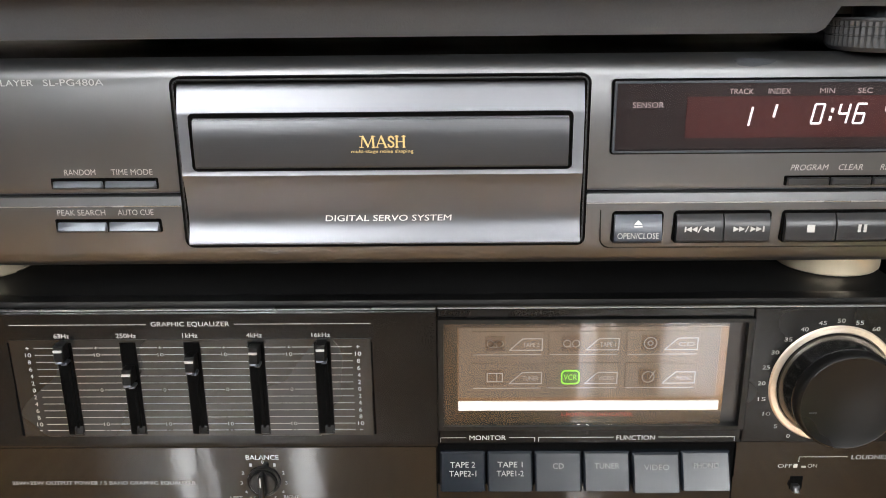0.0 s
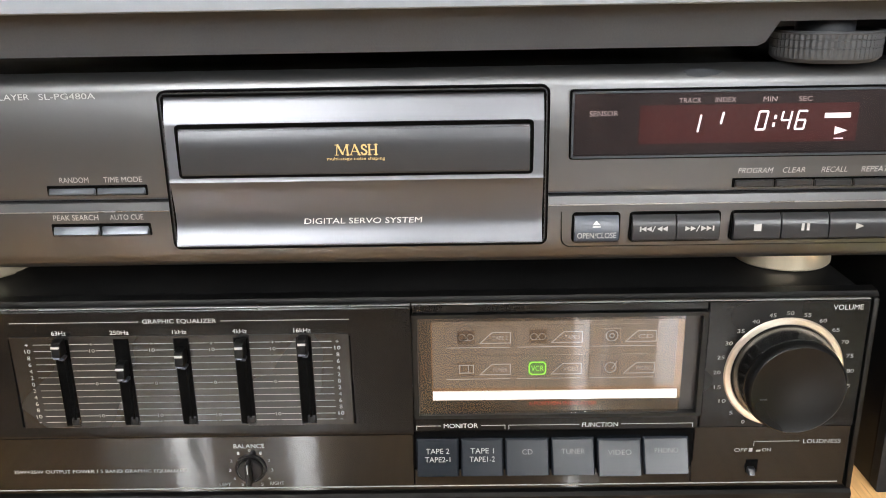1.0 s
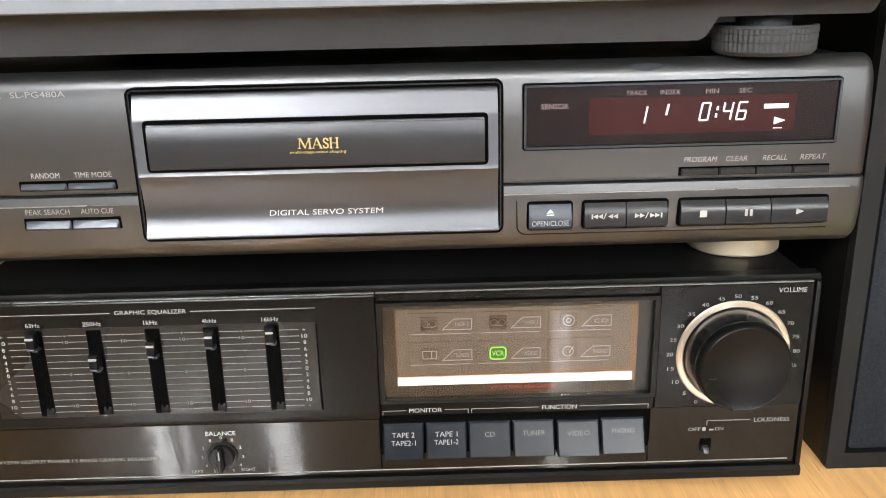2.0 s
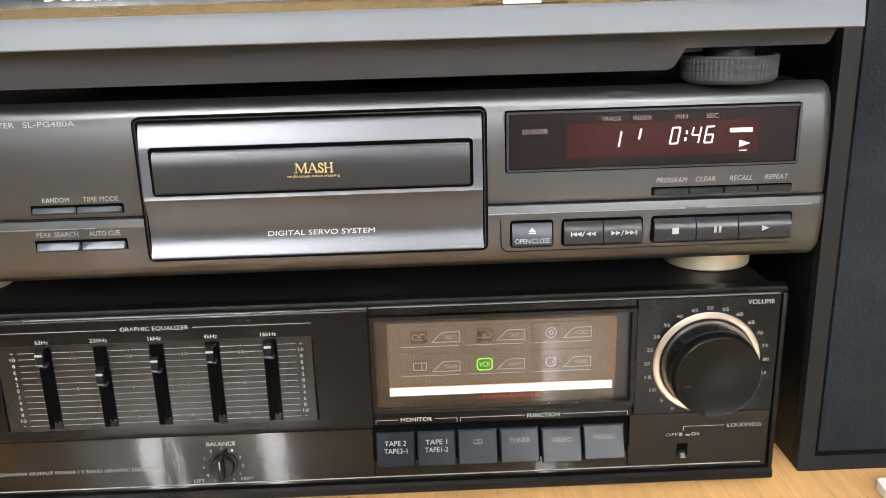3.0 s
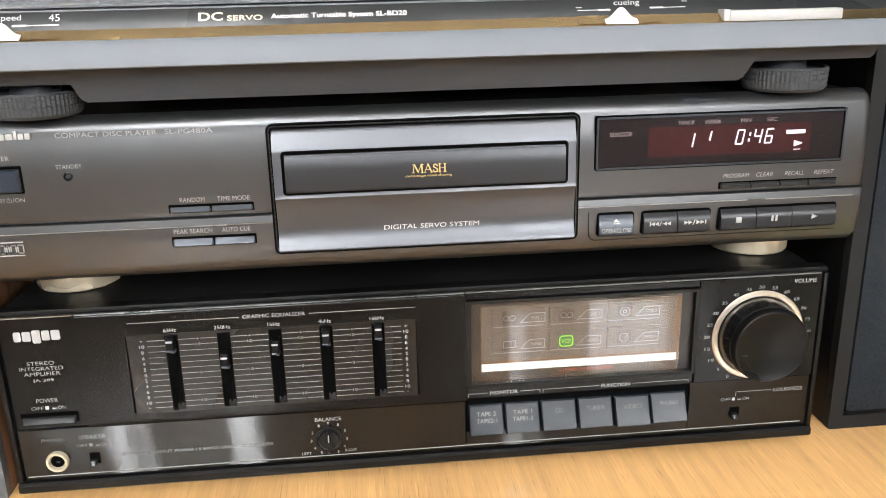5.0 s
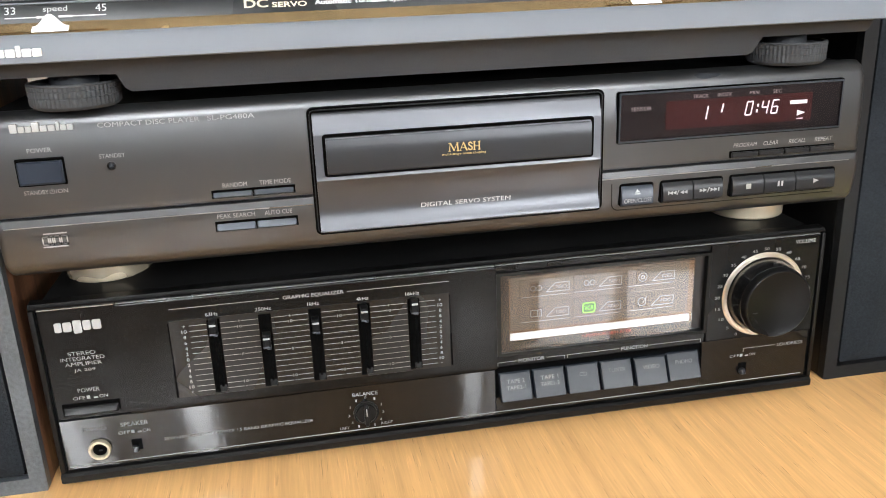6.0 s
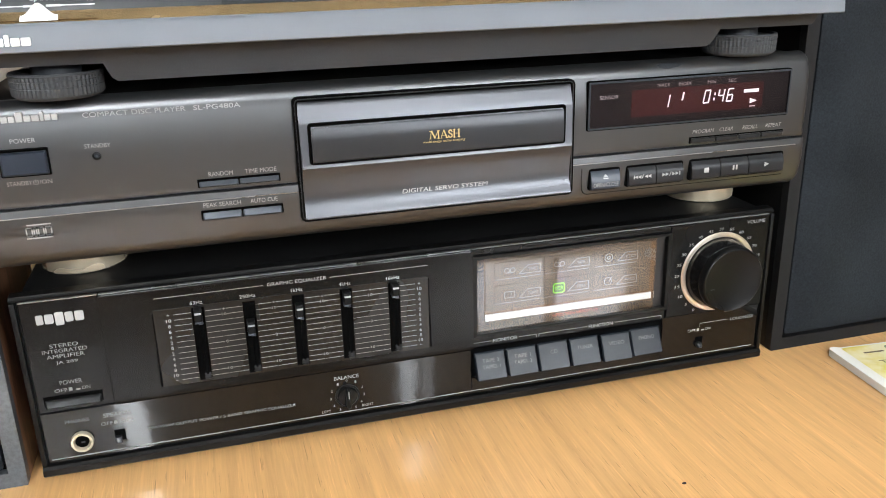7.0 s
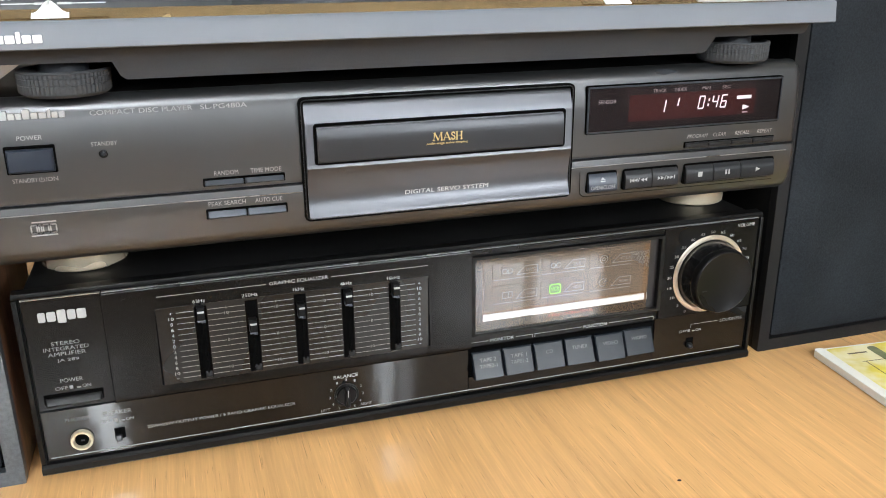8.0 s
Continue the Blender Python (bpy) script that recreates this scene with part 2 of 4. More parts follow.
_old = next(n for n in _nt.nodes if n.type == "MIX_SHADER" and n != _m2)
_nt.links.new(_old.outputs[0], _m2.inputs[1])
_nt.links.new(_df.outputs[0], _m2.inputs[2])
_nt.links.new(_m2.outputs[0], _nt.nodes["Material Output"].inputs[0])
M_STOP = surface("pale_button", (0.32, 0.315, 0.305), 0.4, grain=0.03)
M_WHITE = surface("white_plastic", (0.80, 0.79, 0.77), 0.4, grain=0.02)
M_SPKF = surface("speaker_frame_paint", (0.006, 0.006, 0.0063), 0.6, grain=0.2, scale=1800, bump=0.1, spec=0.2)
M_SPKFL = surface("worn_grey_frame_paint", (0.06, 0.066, 0.072), 0.55, grain=0.25, scale=500, bump=0.15)
M_CLOTH = surface("grille_cloth", (0.0058, 0.0067, 0.0079), 0.9, grain=0.9, scale=800, bump=0.3, spec=0.06)
M_PAPER = surface("white_paper", (0.80, 0.79, 0.75), 0.6, grain=0.02)
M_YELLOW = surface("yellow_print", (0.80, 0.58, 0.08), 0.4, grain=0.12, scale=60)
_nt = M_YELLOW.node_tree
_tc, _nz, _rp, _mx = (_nt.nodes.new(k) for k in ("ShaderNodeTexCoord", "ShaderNodeTexNoise", "ShaderNodeMapRange", "ShaderNodeMix"))
_nz.inputs["Scale"].default_value, _nz.inputs["Detail"].default_value = 45, 3
_rp.inputs["From Min"].default_value, _rp.inputs["From Max"].default_value = 0.50, 0.66
_mx.data_type = "RGBA"
_mx.inputs[7].default_value = (0.82, 0.76, 0.50, 1)
_src = _nt.nodes["Principled BSDF"].inputs["Base Color"].links[0].from_socket
_nt.links.new(_tc.outputs["Object"], _nz.inputs["Vector"])
_nt.links.new(_nz.outputs[0], _rp.inputs[0])
_nt.links.new(_rp.outputs[0], _mx.inputs[0])
_nt.links.new(_src, _mx.inputs[6])
_nt.links.new(_mx.outputs[2], _nt.nodes["Principled BSDF"].inputs["Base Color"])
M_GREENINK = surface("olive_print", (0.20, 0.22, 0.12), 0.5, grain=0.2, scale=200)
M_INK = surface("dark_print", (0.10, 0.07, 0.03), 0.5, bump=0)
M_CREAM = surface("cream_print", (0.60, 0.52, 0.38), 0.5, grain=0.03, bump=0)
M_DIRT = surface("dark_crumb", (0.03, 0.015, 0.01), 0.8)
M_JACK = surface("jack_metal", (0.48, 0.43, 0.32), 0.35, metal=0.5, bump=0)


# ---- mesh helpers ----
def finish(bm, smooth=35.0):
    bmesh.ops.recalc_face_normals(bm, faces=bm.faces)
    me = bpy.data.meshes.new("mesh")
    bm.to_mesh(me)
    bm.free()
    if smooth:
        me.shade_smooth()
        me.set_sharp_from_angle(angle=radians(smooth))
    return me


def part(name, bm, material, parent=None, label="", smooth=35.0):
    ob = new(name, finish(bm, smooth) if isinstance(bm, bmesh.types.BMesh) else bm)
    ob.data.name = name
    ob.data.materials.append(material)
    if parent:
        ob.parent = parent
    return tagged(ob, label)


def thing(name, label, category, group="", kind="", at=(0, 0, 0)):
    ob = new(name)
    ob.location = at
    ob.empty_display_size = 0.02
    return tagged(ob, label, category, group, kind)


def rrect(x0, x1, z0, z1, r, n=5):
    r = min(r, (x1 - x0) / 2 - 1e-6, (z1 - z0) / 2 - 1e-6)
    if r <= 1e-6:
        return [(x0, z0), (x1, z0), (x1, z1), (x0, z1)]
    pts = []
    for cx, cz, a0 in ((x1 - r, z0 + r, -90), (x1 - r, z1 - r, 0), (x0 + r, z1 - r, 90), (x0 + r, z0 + r, 180)):
        for k in range(n + 1):
            a = radians(a0 + 90 * k / n)
            pts.append((cx + r * math.cos(a), cz + r * math.sin(a)))
    return pts


def bridge(bm, a, b):
    n = len(a)
    for k in range(n):
        bm.faces.new((a[k], a[(k + 1) % n], b[(k + 1) % n], b[k]))


def plate(x0, x1, z0, z1, yf, yb, r=0.0, bev=0.0003, lean=0.0, bm=None):
    """A slab with rounded corners and a bevelled front. lean: how much further back the top of its front lies than the bottom."""
    bm = bm or bmesh.new()
    zc, h = (z0 + z1) / 2, max(z1 - z0, 1e-6)
    tilt = lambda z: lean * (z - z0) / h
    outer = rrect(x0, x1, z0, z1, r)
    k = 1 - 2 * bev / (x1 - x0), 1 - 2 * bev / h
    xc = (x0 + x1) / 2
    back = [bm.verts.new((x, yb, z)) for x, z in outer]
    rim = [bm.verts.new((x, yf + bev + tilt(z), z)) for x, z in outer]
    face = [bm.verts.new((xc + (x - xc) * k[0], yf + tilt(z), zc + (z - zc) * k[1])) for x, z in outer]
    bridge(bm, back, rim)
    bridge(bm, rim, face)
    bm.faces.new(face)
    bm.faces.new(back[::-1])
    return bm


def hoop(x0, x1, z0, z1, w, yf, yb, r=0.0, bm=None, wz=None):
    """A frame of width w round an opening."""
    bm = bm or bmesh.new()
    wz = w if wz is None else wz
    o, i = rrect(x0, x1, z0, z1, r), rrect(x0 + w, x1 - w, z0 + wz, z1 - wz, max(r - w, 0.00001) if r else 0)
    rings = [[bm.verts.new((x, y, z)) for x, z in p] for p, y in ((o, yb), (o, yf), (i, yf), (i, yb))]
    for a in range(4):
        bridge(bm, rings[a], rings[(a + 1) % 4])
    return bm


def profile(pts, x0, x1, bm=None):
    """A closed (y, z) outline drawn out along x."""
    bm = bm or bmesh.new()
    a = [bm.verts.new((x0, y, z)) for y, z in pts]
    b = [bm.verts.new((x1, y, z)) for y, z in pts]
    bridge(bm, a, b)
    bm.faces.new(a)
    bm.faces.new(b[::-1])
    return bm


def rounded_ends(pts, x0, x1, rad, top=None, bottom=None, rim=1.0):
    """As profile(), with the ends rolled over: towards each end the front steps back and the top or bottom (beyond the heights given) closes in."""
    bm = bmesh.new()
    rings = []
    steps = [radians(q) for q in (0, 22, 45, 67, 90)]
    for end, way in ((x0, 1), (x1, -1)):
        part_ = []
        for a in steps:
            inset, along = rad * (1 - math.sin(a)), rad * (1 - math.cos(a))
            ring = []
            for y, z in pts:
                yy = min(y + inset * 0.6 * rim, 0.006) if y < 0.004 else y
                zz = z - inset if top is not None and z > top else z + inset if bottom is not None and z < bottom else z
                ring.append(bm.verts.new((end + way * along, yy, zz)))
            part_.append(ring)
        rings.append(part_)
    chain = rings[0] + rings[1][::-1]
    for a, b in zip(chain, chain[1:]):
        bridge(bm, a, b)
    bm.faces.new(chain[0])
    bm.faces.new(chain[-1][::-1])
    return bm


def block(x0, x1, y0, y1, z0, z1, bev=0.0, bm=None, seg=2):
    bm = bm or bmesh.new()
    made = bmesh.ops.create_cube(bm, size=1)["verts"]
    for v in made:
        v.co = ((x0 + x1) / 2 + v.co.x * (x1 - x0), (y0 + y1) / 2 + v.co.y * (y1 - y0), (z0 + z1) / 2 + v.co.z * (z1 - z0))
    if bev:
        edges = {e for v in made for e in v.link_edges}
        bmesh.ops.bevel(bm, geom=list(edges), offset=bev, segments=seg, affect="EDGES", profile=0.5)
    return bm


def turned(pts, n=64, axis="y", at=(0, 0, 0), bm=None):
    """A turned body from (radius, height) pairs; axis y: height runs to the front (-y); axis z: upwards."""
    bm = bm or bmesh.new()
    rings = []
    for r, h in pts:
        ring = []
        for k in range(n):
            a = 2 * math.pi * k / n
            c, s = r * math.cos(a), r * math.sin(a)
            co = (at[0] + c, at[1] - h, at[2] + s) if axis == "y" else (at[0] + c, at[1] + s, at[2] + h)
            ring.append(bm.verts.new(co))
        rings.append(ring)
    for a, b in zip(rings, rings[1:]):
        bridge(bm, a, b)
    bm.faces.new(rings[0])
    bm.faces.new(rings[-1][::-1])
    return bm


def stroke(pts, w, y, bm=None, close=False):
    """A thin printed line through (x, z) points, lying on the plane y."""
    bm = bm or bmesh.new()
    pts = pts + [pts[0]] if close else pts
    for (xa, za), (xb, zb) in zip(pts, pts[1:]):
        d = Vector((xb - xa, zb - za))
        if d.length < 1e-9:
            continue
        d.normalize()
        nx, nz = -d.y * w / 2, d.x * w / 2
        ex, ez = d.x * w / 2 * 0.9, d.y * w / 2 * 0.9
        q = [(xa - ex + nx, za - ez + nz), (xb + ex + nx, zb + ez + nz), (xb + ex - nx, zb + ez - nz), (xa - ex - nx, za - ez - nz)]
        bm.faces.new([bm.verts.new((x, y, z)) for x, z in q])
    return bm


def circle_pts(cx, cz, r, n=24, a0=0.0, a1=360.0):
    return [(cx + r * math.cos(radians(a0 + (a1 - a0) * k / n)), cz + r * math.sin(radians(a0 + (a1 - a0) * k / n))) for k in range(n + 1)]


def letters(words, x0, x1, z0, z1, y, material, parent, name="lettering", slope=None, shear=0.0, fat=0.0, lift=0.00012):
    """Printed words that fill the box x0..x1, z0..z1 on the plane y (or, with slope, on the plane through two (y, z) points, z as a share along it)."""
    cu = bpy.data.curves.new("words", "FONT")
    cu.body, cu.extrude, cu.offset, cu.resolution_u = words, 0.0, fat, 3
    tmp = new("words", cu)
    dg = bpy.context.evaluated_depsgraph_get()
    me = bpy.data.meshes.new_from_object(tmp.evaluated_get(dg))
    bpy.data.objects.remove(tmp)
    bpy.data.curves.remove(cu)
    co = np.array([v.co[:] for v in me.vertices])
    lo, hi = co.min(0), co.max(0)
    for v in me.vertices:
        u, w = (v.co.x - lo[0]) / (hi[0] - lo[0]), (v.co.y - lo[1]) / (hi[1] - lo[1])
        x, z = x0 + u * (x1 - x0) + shear * w * (z1 - z0), z0 + w * (z1 - z0)
        v.co = (x, y - lift, z) if slope is None else (x, -0.0002 + slope[0][0] + (slope[1][0] - slope[0][0]) * z, slope[0][1] + (slope[1][1] - slope[0][1]) * z)
    me.update()
    me.materials.clear()
    ob = new(name, me)
    ob.data.materials.append(material)
    if parent:
        ob.parent = parent
    return ob


def mm(*v):
    return [a / 1000 for a in v]


# ---- room ----
def room():
    t = 0.12
    x0, x1, y0, y1, z0, z1 = ROOM_X0, ROOM_X1, ROOM_Y0, ROOM_Y1, ROOM_Z0, ROOM_Z1
    tagged(part("floor", block(x0 - t, x1 + t, y0 - t, y1 + t, z0 - t, z0), M_FLOOR), "brown wooden floor boards of the room", "floor", kind="structure")
    tagged(part("ceiling", block(x0 - t, x1 + t, y0 - t, y1 + t, z1, z1 + t), M_CEIL), "plain white painted ceiling", "ceiling", kind="structure")
    tagged(part("wall_north", block(x0 - t, x1 + t, y1, y1 + t, z0, z1), M_WALL), "plain beige wall behind the stereo", "wall", kind="structure")
    tagged(part("wall_west", block(x0 - t, x0, y0, y1, z0, z1), M_WALL), "plain beige side wall", "wall", kind="structure")
    tagged(part("wall_east", block(x1, x1 + t, y0, y1, z0, z1), M_WALL), "plain beige side wall", "wall", kind="structure")
    bm = bmesh.new()
    edge = x0
    for xa, xb, za, zb in WIN:
        block(edge, xa, y0 - t, y0, z0, z1, bm=bm)
        block(xa, xb, y0 - t, y0, z0, za, bm=bm)
        block(xa, xb, y0 - t, y0, zb, z1, bm=bm)
        edge = xb
    block(edge, x1, y0 - t, y0, z0, z1, bm=bm)
    tagged(part("wall_south", bm, M_WALL), "beige wall with three window openings", "wall", kind="structure")
    for k, (xa, xb, za, zb) in enumerate(WIN):
        w = tagged(part("window_%d" % (k + 1), hoop(xa, xb, za, zb, 0.045, y0 + 0.012, y0 - 0.06), M_FRAME), "white painted window frame in daylight", "window", kind="structure")
        part("window_sill", block(xa - 0.02, xb + 0.02, y0 + 0.014, y0 + 0.10, za - 0.035, za - 0.004, 0.004), M_FRAME, w)
        m = (xa + xb) / 2
        part("mullion", block(m - 0.022, m + 0.022, y0 - 0.05, y0 + 0.010, za + 0.046, zb - 0.046), M_FRAME, w)


def curtain(x0, x1, name="curtain"):
    """A hanging curtain with soft folds."""
    bm = bmesh.new()
    n, rows = 60, 2
    cols = []
    for k in range(n + 1):
        x = x0 + (x1 - x0) * k / n
        y = ROOM_Y0 + 0.075 + 0.022 * math.sin(k * 0.75) + 0.008 * math.sin(k * 1.9)
        cols.append([bm.verts.new((x, y, -0.60)), bm.verts.new((x, y, 1.90))])
    for a, b in zip(cols, cols[1:]):
        bm.faces.new((a[0], b[0], b[1], a[1]))
    bmesh.ops.solidify(bm, geom=bm.faces[:], thickness=0.002)
    ob = part(name, bm, M_CURTAIN, smooth=80)
    return tagged(ob, "thin pale grey curtain hanging before the window", "curtain", "window curtains")


room()
for cx0, cx1 in ((-1.37, -1.035), (-0.965, -0.935), (-0.87, -0.59), (0.57, 0.70)):
    curtain(cx0, cx1)


def table():
    t = thing("table", "light oak table with a lacquered top under the stereo", "table", at=(0, 0, ROOM_Z0))
    dz = -ROOM_Z0
    bm = block(-1.15, 1.25, -0.62, 0.56, dz - 0.032, dz, 0.002)
    part("tabletop", bm, M_TABLE, t)
    for lx in (-1.08, 1.18):
        for ly in (-0.55, 0.49):
            part("leg", block(lx - 0.03, lx + 0.03, ly - 0.03, ly + 0.03, 0, dz - 0.032, 0.003), M_TABLE, t)


table()


# ---- loudspeakers ----
def loudspeaker(x0, x1, yf, label, framemat, sidemat, height=0.46, depth=0.24):
    s = thing("loudspeaker", label, "loudspeaker", "pair of loudspeakers", at=((x0 + x1) / 2, yf, 0))
    w = (x1 - x0) / 2
    part("cabinet", block(-w, w, 0.0065, depth, 0, height, 0.0012), sidemat, s)
    part("front_frame", hoop(-w, w, 0, height, 0.0082, 0, 0.0062, 0.001), framemat, s)
    part("baffle", plate(-w + 0.0084, w - 0.0084, 0.0084, height - 0.0084, 0.0045, 0.0062), M_VOID, s)
    # cloth grille on a bevelled frame
    bm = bmesh.new()
    a, b, c = 0.0098, 0.024, 0.0105
    o = rrect(-w + a, w - a, c, height - c, 0.002)
    i = rrect(-w + b, w - b, c + 0.013, height - c - 0.013, 0.002)
    rings = [[bm.verts.new((x, y, z)) for x, z in p] for p, y in ((o, 0.0044), (o, 0.0005), (i, -0.0060))]
    bridge(bm, rings[0], rings[1])
    bridge(bm, rings[1], rings[2])
    bm.faces.new(rings[2])
    bm.faces.new(rings[0][::-1])
    part("grille", bm, M_CLOTH, s, "black woven cloth grille")
    return s


# This cabinet is black to put the shade on its inner side into the colour.
loudspeaker(0.2265, 0.4165, 0.012, "loudspeaker with its shaded cabinet coloured black and a dark cloth grille beside the amplifier", M_SPKF, M_BLACK)
loudspeaker(-0.4085, -0.2185, 0.004, "walnut-sided loudspeaker with a worn grey front frame and black grille", M_SPKFL, M_WALNUT, depth=0.10)


# ---- amplifier ----
def amplifier():
    a = thing("amplifier", "black stereo amplifier with graphic equalizer and lit window", "amplifier")
    X0, X1 = -0.2092, 0.2070
    part("case", block(X0 + 0.004, X1 - 0.004, 0.006, 0.30, 0.009, 0.1025, 0.0012), M_CASE, a)
    for fx in (-0.17, 0.17):
        for fy in (0.045, 0.25):
            part("foot", turned([(0.014, 0.0), (0.015, 0.001), (0.015, 0.009)], 32, "z", (fx, fy, 0)), M_RUBBER, a)
    # front frame with a lip on top and a rounded lip at the bottom
    prof = [(0.0058, 0.0056), (-0.0012, 0.0056), (-0.0032, 0.0072), (-0.0034, 0.0105), (-0.0020, 0.0118), (0.0012, 0.0122), (0.0012, 0.1007), (-0.0012, 0.1010), (-0.0014, 0.1015), (-0.0008, 0.1019), (-0.0004, 0.1024), (0.0002, 0.1032), (0.0058, 0.1036)]
    part("front_frame", profile(prof, X0, X1), M_BLACK, a)
    part("end_cheek", block(X0, X0 + 0.0024, -0.0022, 0.001, 0.0122, 0.1005, 0.0004), M_BLACK, a)
    part("end_cheek", block(X1 - 0.0022, X1, -0.0022, 0.001, 0.0122, 0.1005, 0.0004), M_BLACK, a)
    # bright trim line under the top lip; its right piece takes a duller colour
    part("trim_line", plate(*mm(-205.6, -170.6, 99.9, 100.5), -0.0014, 0.001, 0, 0.0001), M_TRIM_GLINT, a)
    part("trim_line", plate(*mm(-169.8, 17.6, 99.9, 100.5), -0.0014, 0.001, 0, 0.0001), M_TRIM_GLINT, a)
    part("trim_line", plate(*mm(18.4, 204.0, 99.9, 100.4), -0.0010, 0.001, 0, 0.0001), M_FAINT, a)
    # satin panels
    part("panel", plate(*mm(-206.0, -170.7, 40.9, 99.7), 0.0, 0.0012, 0, 0.0003), M_AMP, a)
    # the middle panel stands a little proud
    YP = -0.0040
    part("panel", plate(*mm(139.4, 204.4, 42.3, 99.7), -0.0012, 0.0012, 0, 0.0003), M_AMP, a)
    part("panel", plate(*mm(18.3, 139.0, 96.2, 99.7), -0.0008, 0.0012, 0, 0.0003), M_AMP, a)
    part("panel", plate(*mm(18.3, 139.0, 41.3, 48.3), 0.0, 0.0012, 0, 0.0003), M_AMP, a)
    # gloss lower panel, in pieces round the row of keys
    part("gloss_panel", plate(*mm(-206.0, 17.4, 12.6, 40.5), -0.0004, 0.0012, 0, 0.0003), M_GLOSS, a, "glossy black lower panel")
    part("gloss_panel", plate(*mm(17.5, 137.6, 12.6, 22.6), -0.0004, 0.0012, 0, 0.0003), M_GLOSS, a)
    part("gloss_panel", plate(*mm(137.7, 204.4, 12.6, 42.1), -0.0004, 0.0012, 0, 0.0003), M_GLOSS, a)
    part("pinstripe", plate(*mm(-204.6, 201.6, 14.2, 14.75), -0.00055, 0.0, 0, 0.00005), M_PRINT_DIM, a)

    # recessed equalizer field
    field = [(0.0012, 0.0409), (-0.0022, 0.0409), (-0.0030, 0.0415), (-0.0036, 0.0423), (-0.0039, 0.0432), (YP, 0.0442), (YP, 0.0997), (0.0012, 0.0997)]
    part("equalizer_panel", profile(field, -0.1703, 0.0179), M_AMP, a, "satin black equalizer panel", smooth=0)
    # Tapered dark strips laid on the panel for the shade in its side slits.
    for xs, way in ((-146.8, 1), (-6.9, -1)):
        slit = bmesh.new()
        stroke([tuple(mm(xs + 0.1 * way, 88.0)), tuple(mm(xs, 66.0))], 0.0004, YP - 0.0003, slit)
        stroke([tuple(mm(xs, 66.0)), tuple(mm(xs - 0.2 * way, 48.5))], 0.0008, YP - 0.0003, slit)
        part("edge_slit", slit, M_VOID, a, smooth=0)
    part("equalizer_field", plate(*mm(-146.4, -7.3, 47.6, 89.4), YP - 0.0002, YP + 0.0004, 0.0002, 0.0001), M_EQ, a, "satin black equalizer field")
    Y, DZ = YP - 0.0002, 1.7
    cx = [-125.4, -100.6, -76.0, -51.4, -25.9]
    level = [v + DZ for v in (85.2, 75.2, 80.6, 84.0, 85.3)]
    zs = [84.3 + DZ] + [81.4 + DZ - 3.0 * k for k in range(11)] + [48.6 + DZ]
    lines = bmesh.new()
    spans = [(-137.0, cx[0] - 3.3)] + [(cx[k] + 3.3, cx[k + 1] - 3.3) for k in range(4)] + [(cx[4] + 3.3, -14.5)]
    for n, z in enumerate(zs):
        long = n in (0, 1, 6, 11, 12)
        for k, (xa, xb) in enumerate(spans):
            mid = (xa + xb) / 2
            if long and 0 < k < 5:
                g = 1.5 if n in (1, 11) else 1.1
                for u, v in ((xa, mid - g), (mid + g, xb)):
                    plate(*mm(u, v, z - 0.12, z + 0.12), Y - 0.0001, Y, 0, 0.00002, bm=lines)
            else:
                plate(*mm(xa, xb, z - (0.12 if long else 0.095), z + (0.12 if long else 0.095)), Y - 0.0001, Y, 0, 0.00002, bm=lines)
    tagged(part("equalizer_scale", lines, M_PRINT_DIM, a, "fine white printed equalizer scale"), kind="stuff")
    marks = {0: "+", 1: "10", 6: "0", 11: "10", 12: "-"}
    for n, w in marks.items():
        for k in range(1, 5):
            mid = sum(spans[k]) / 2
            hw = {"10": 1.15, "0": 0.55, "+": 0.7, "-": 0.5}[w]
            hz = {"-": 0.12, "+": 0.6}.get(w, 0.75)
            letters(w, *mm(mid - hw, mid + hw, zs[n] - hz, zs[n] + hz), Y, M_PRINT_DIM, a)
    side = ["+", "10", "8", "6", "4", "2", "0", "2", "4", "6", "8", "10", "-"]
    for n, w in enumerate(side):
        hw = {"10": 1.2, "-": 0.5, "+": 0.7}.get(w, 0.6)
        hz = {"-": 0.12, "+": 0.6}.get(w, 0.85)
        for mid in (-139.6, -12.2):
            letters(w, *mm(mid - hw, mid + hw, zs[n] - hz, zs[n] + hz), Y, M_PRINT, a)
    for k, (c, z) in enumerate(zip(cx, level)):
        slot = part("slider_slot", hoop(*mm(c - 3.1, c + 3.1, 48.6, 88.2), 0.0001, Y - 0.0002, Y + 0.0004, 0.0002), M_VOID, a)
        part("slot_bed", plate(*mm(c - 3.0, c + 3.0, 48.7, 88.1), Y - 0.00012, Y + 0.0002, 0, 0.00005), M_VOID, slot)
        part("stem_rail", plate(*mm(c + 0.3, c + 1.7, 50.3, z - 6), Y - 0.0005, Y, 0, 0.0002), M_VOID, slot)
        part("slot_end", plate(*mm(c - 0.6, c + 2.9, 48.8, 52.4), Y - 0.0010, Y, 0.0004, 0.0004, 0.0006), M_BLACK, slot)
        sl = part("slider", plate(*mm(c - 1.9, c + 1.9, z - 4.4, z + 1.9), Y - 0.0056, Y, 0.0003, 0.0004, 0.0006), M_SLIDER, a, "small black equalizer slider")
        part("slider_mark", plate(*mm(c - 1.6, c + 1.6, z - 0.42, z + 0.42), Y - 0.0058, Y - 0.004, 0.0001, 0.0001), M_PRINT, sl)
        part("slider_foot", plate(*mm(c - 1.9, c + 1.0, z - 5.6, z - 3.6), Y - 0.0048, Y, 0.0002, 0.0003, 0.0006), M_BTN_L, sl)
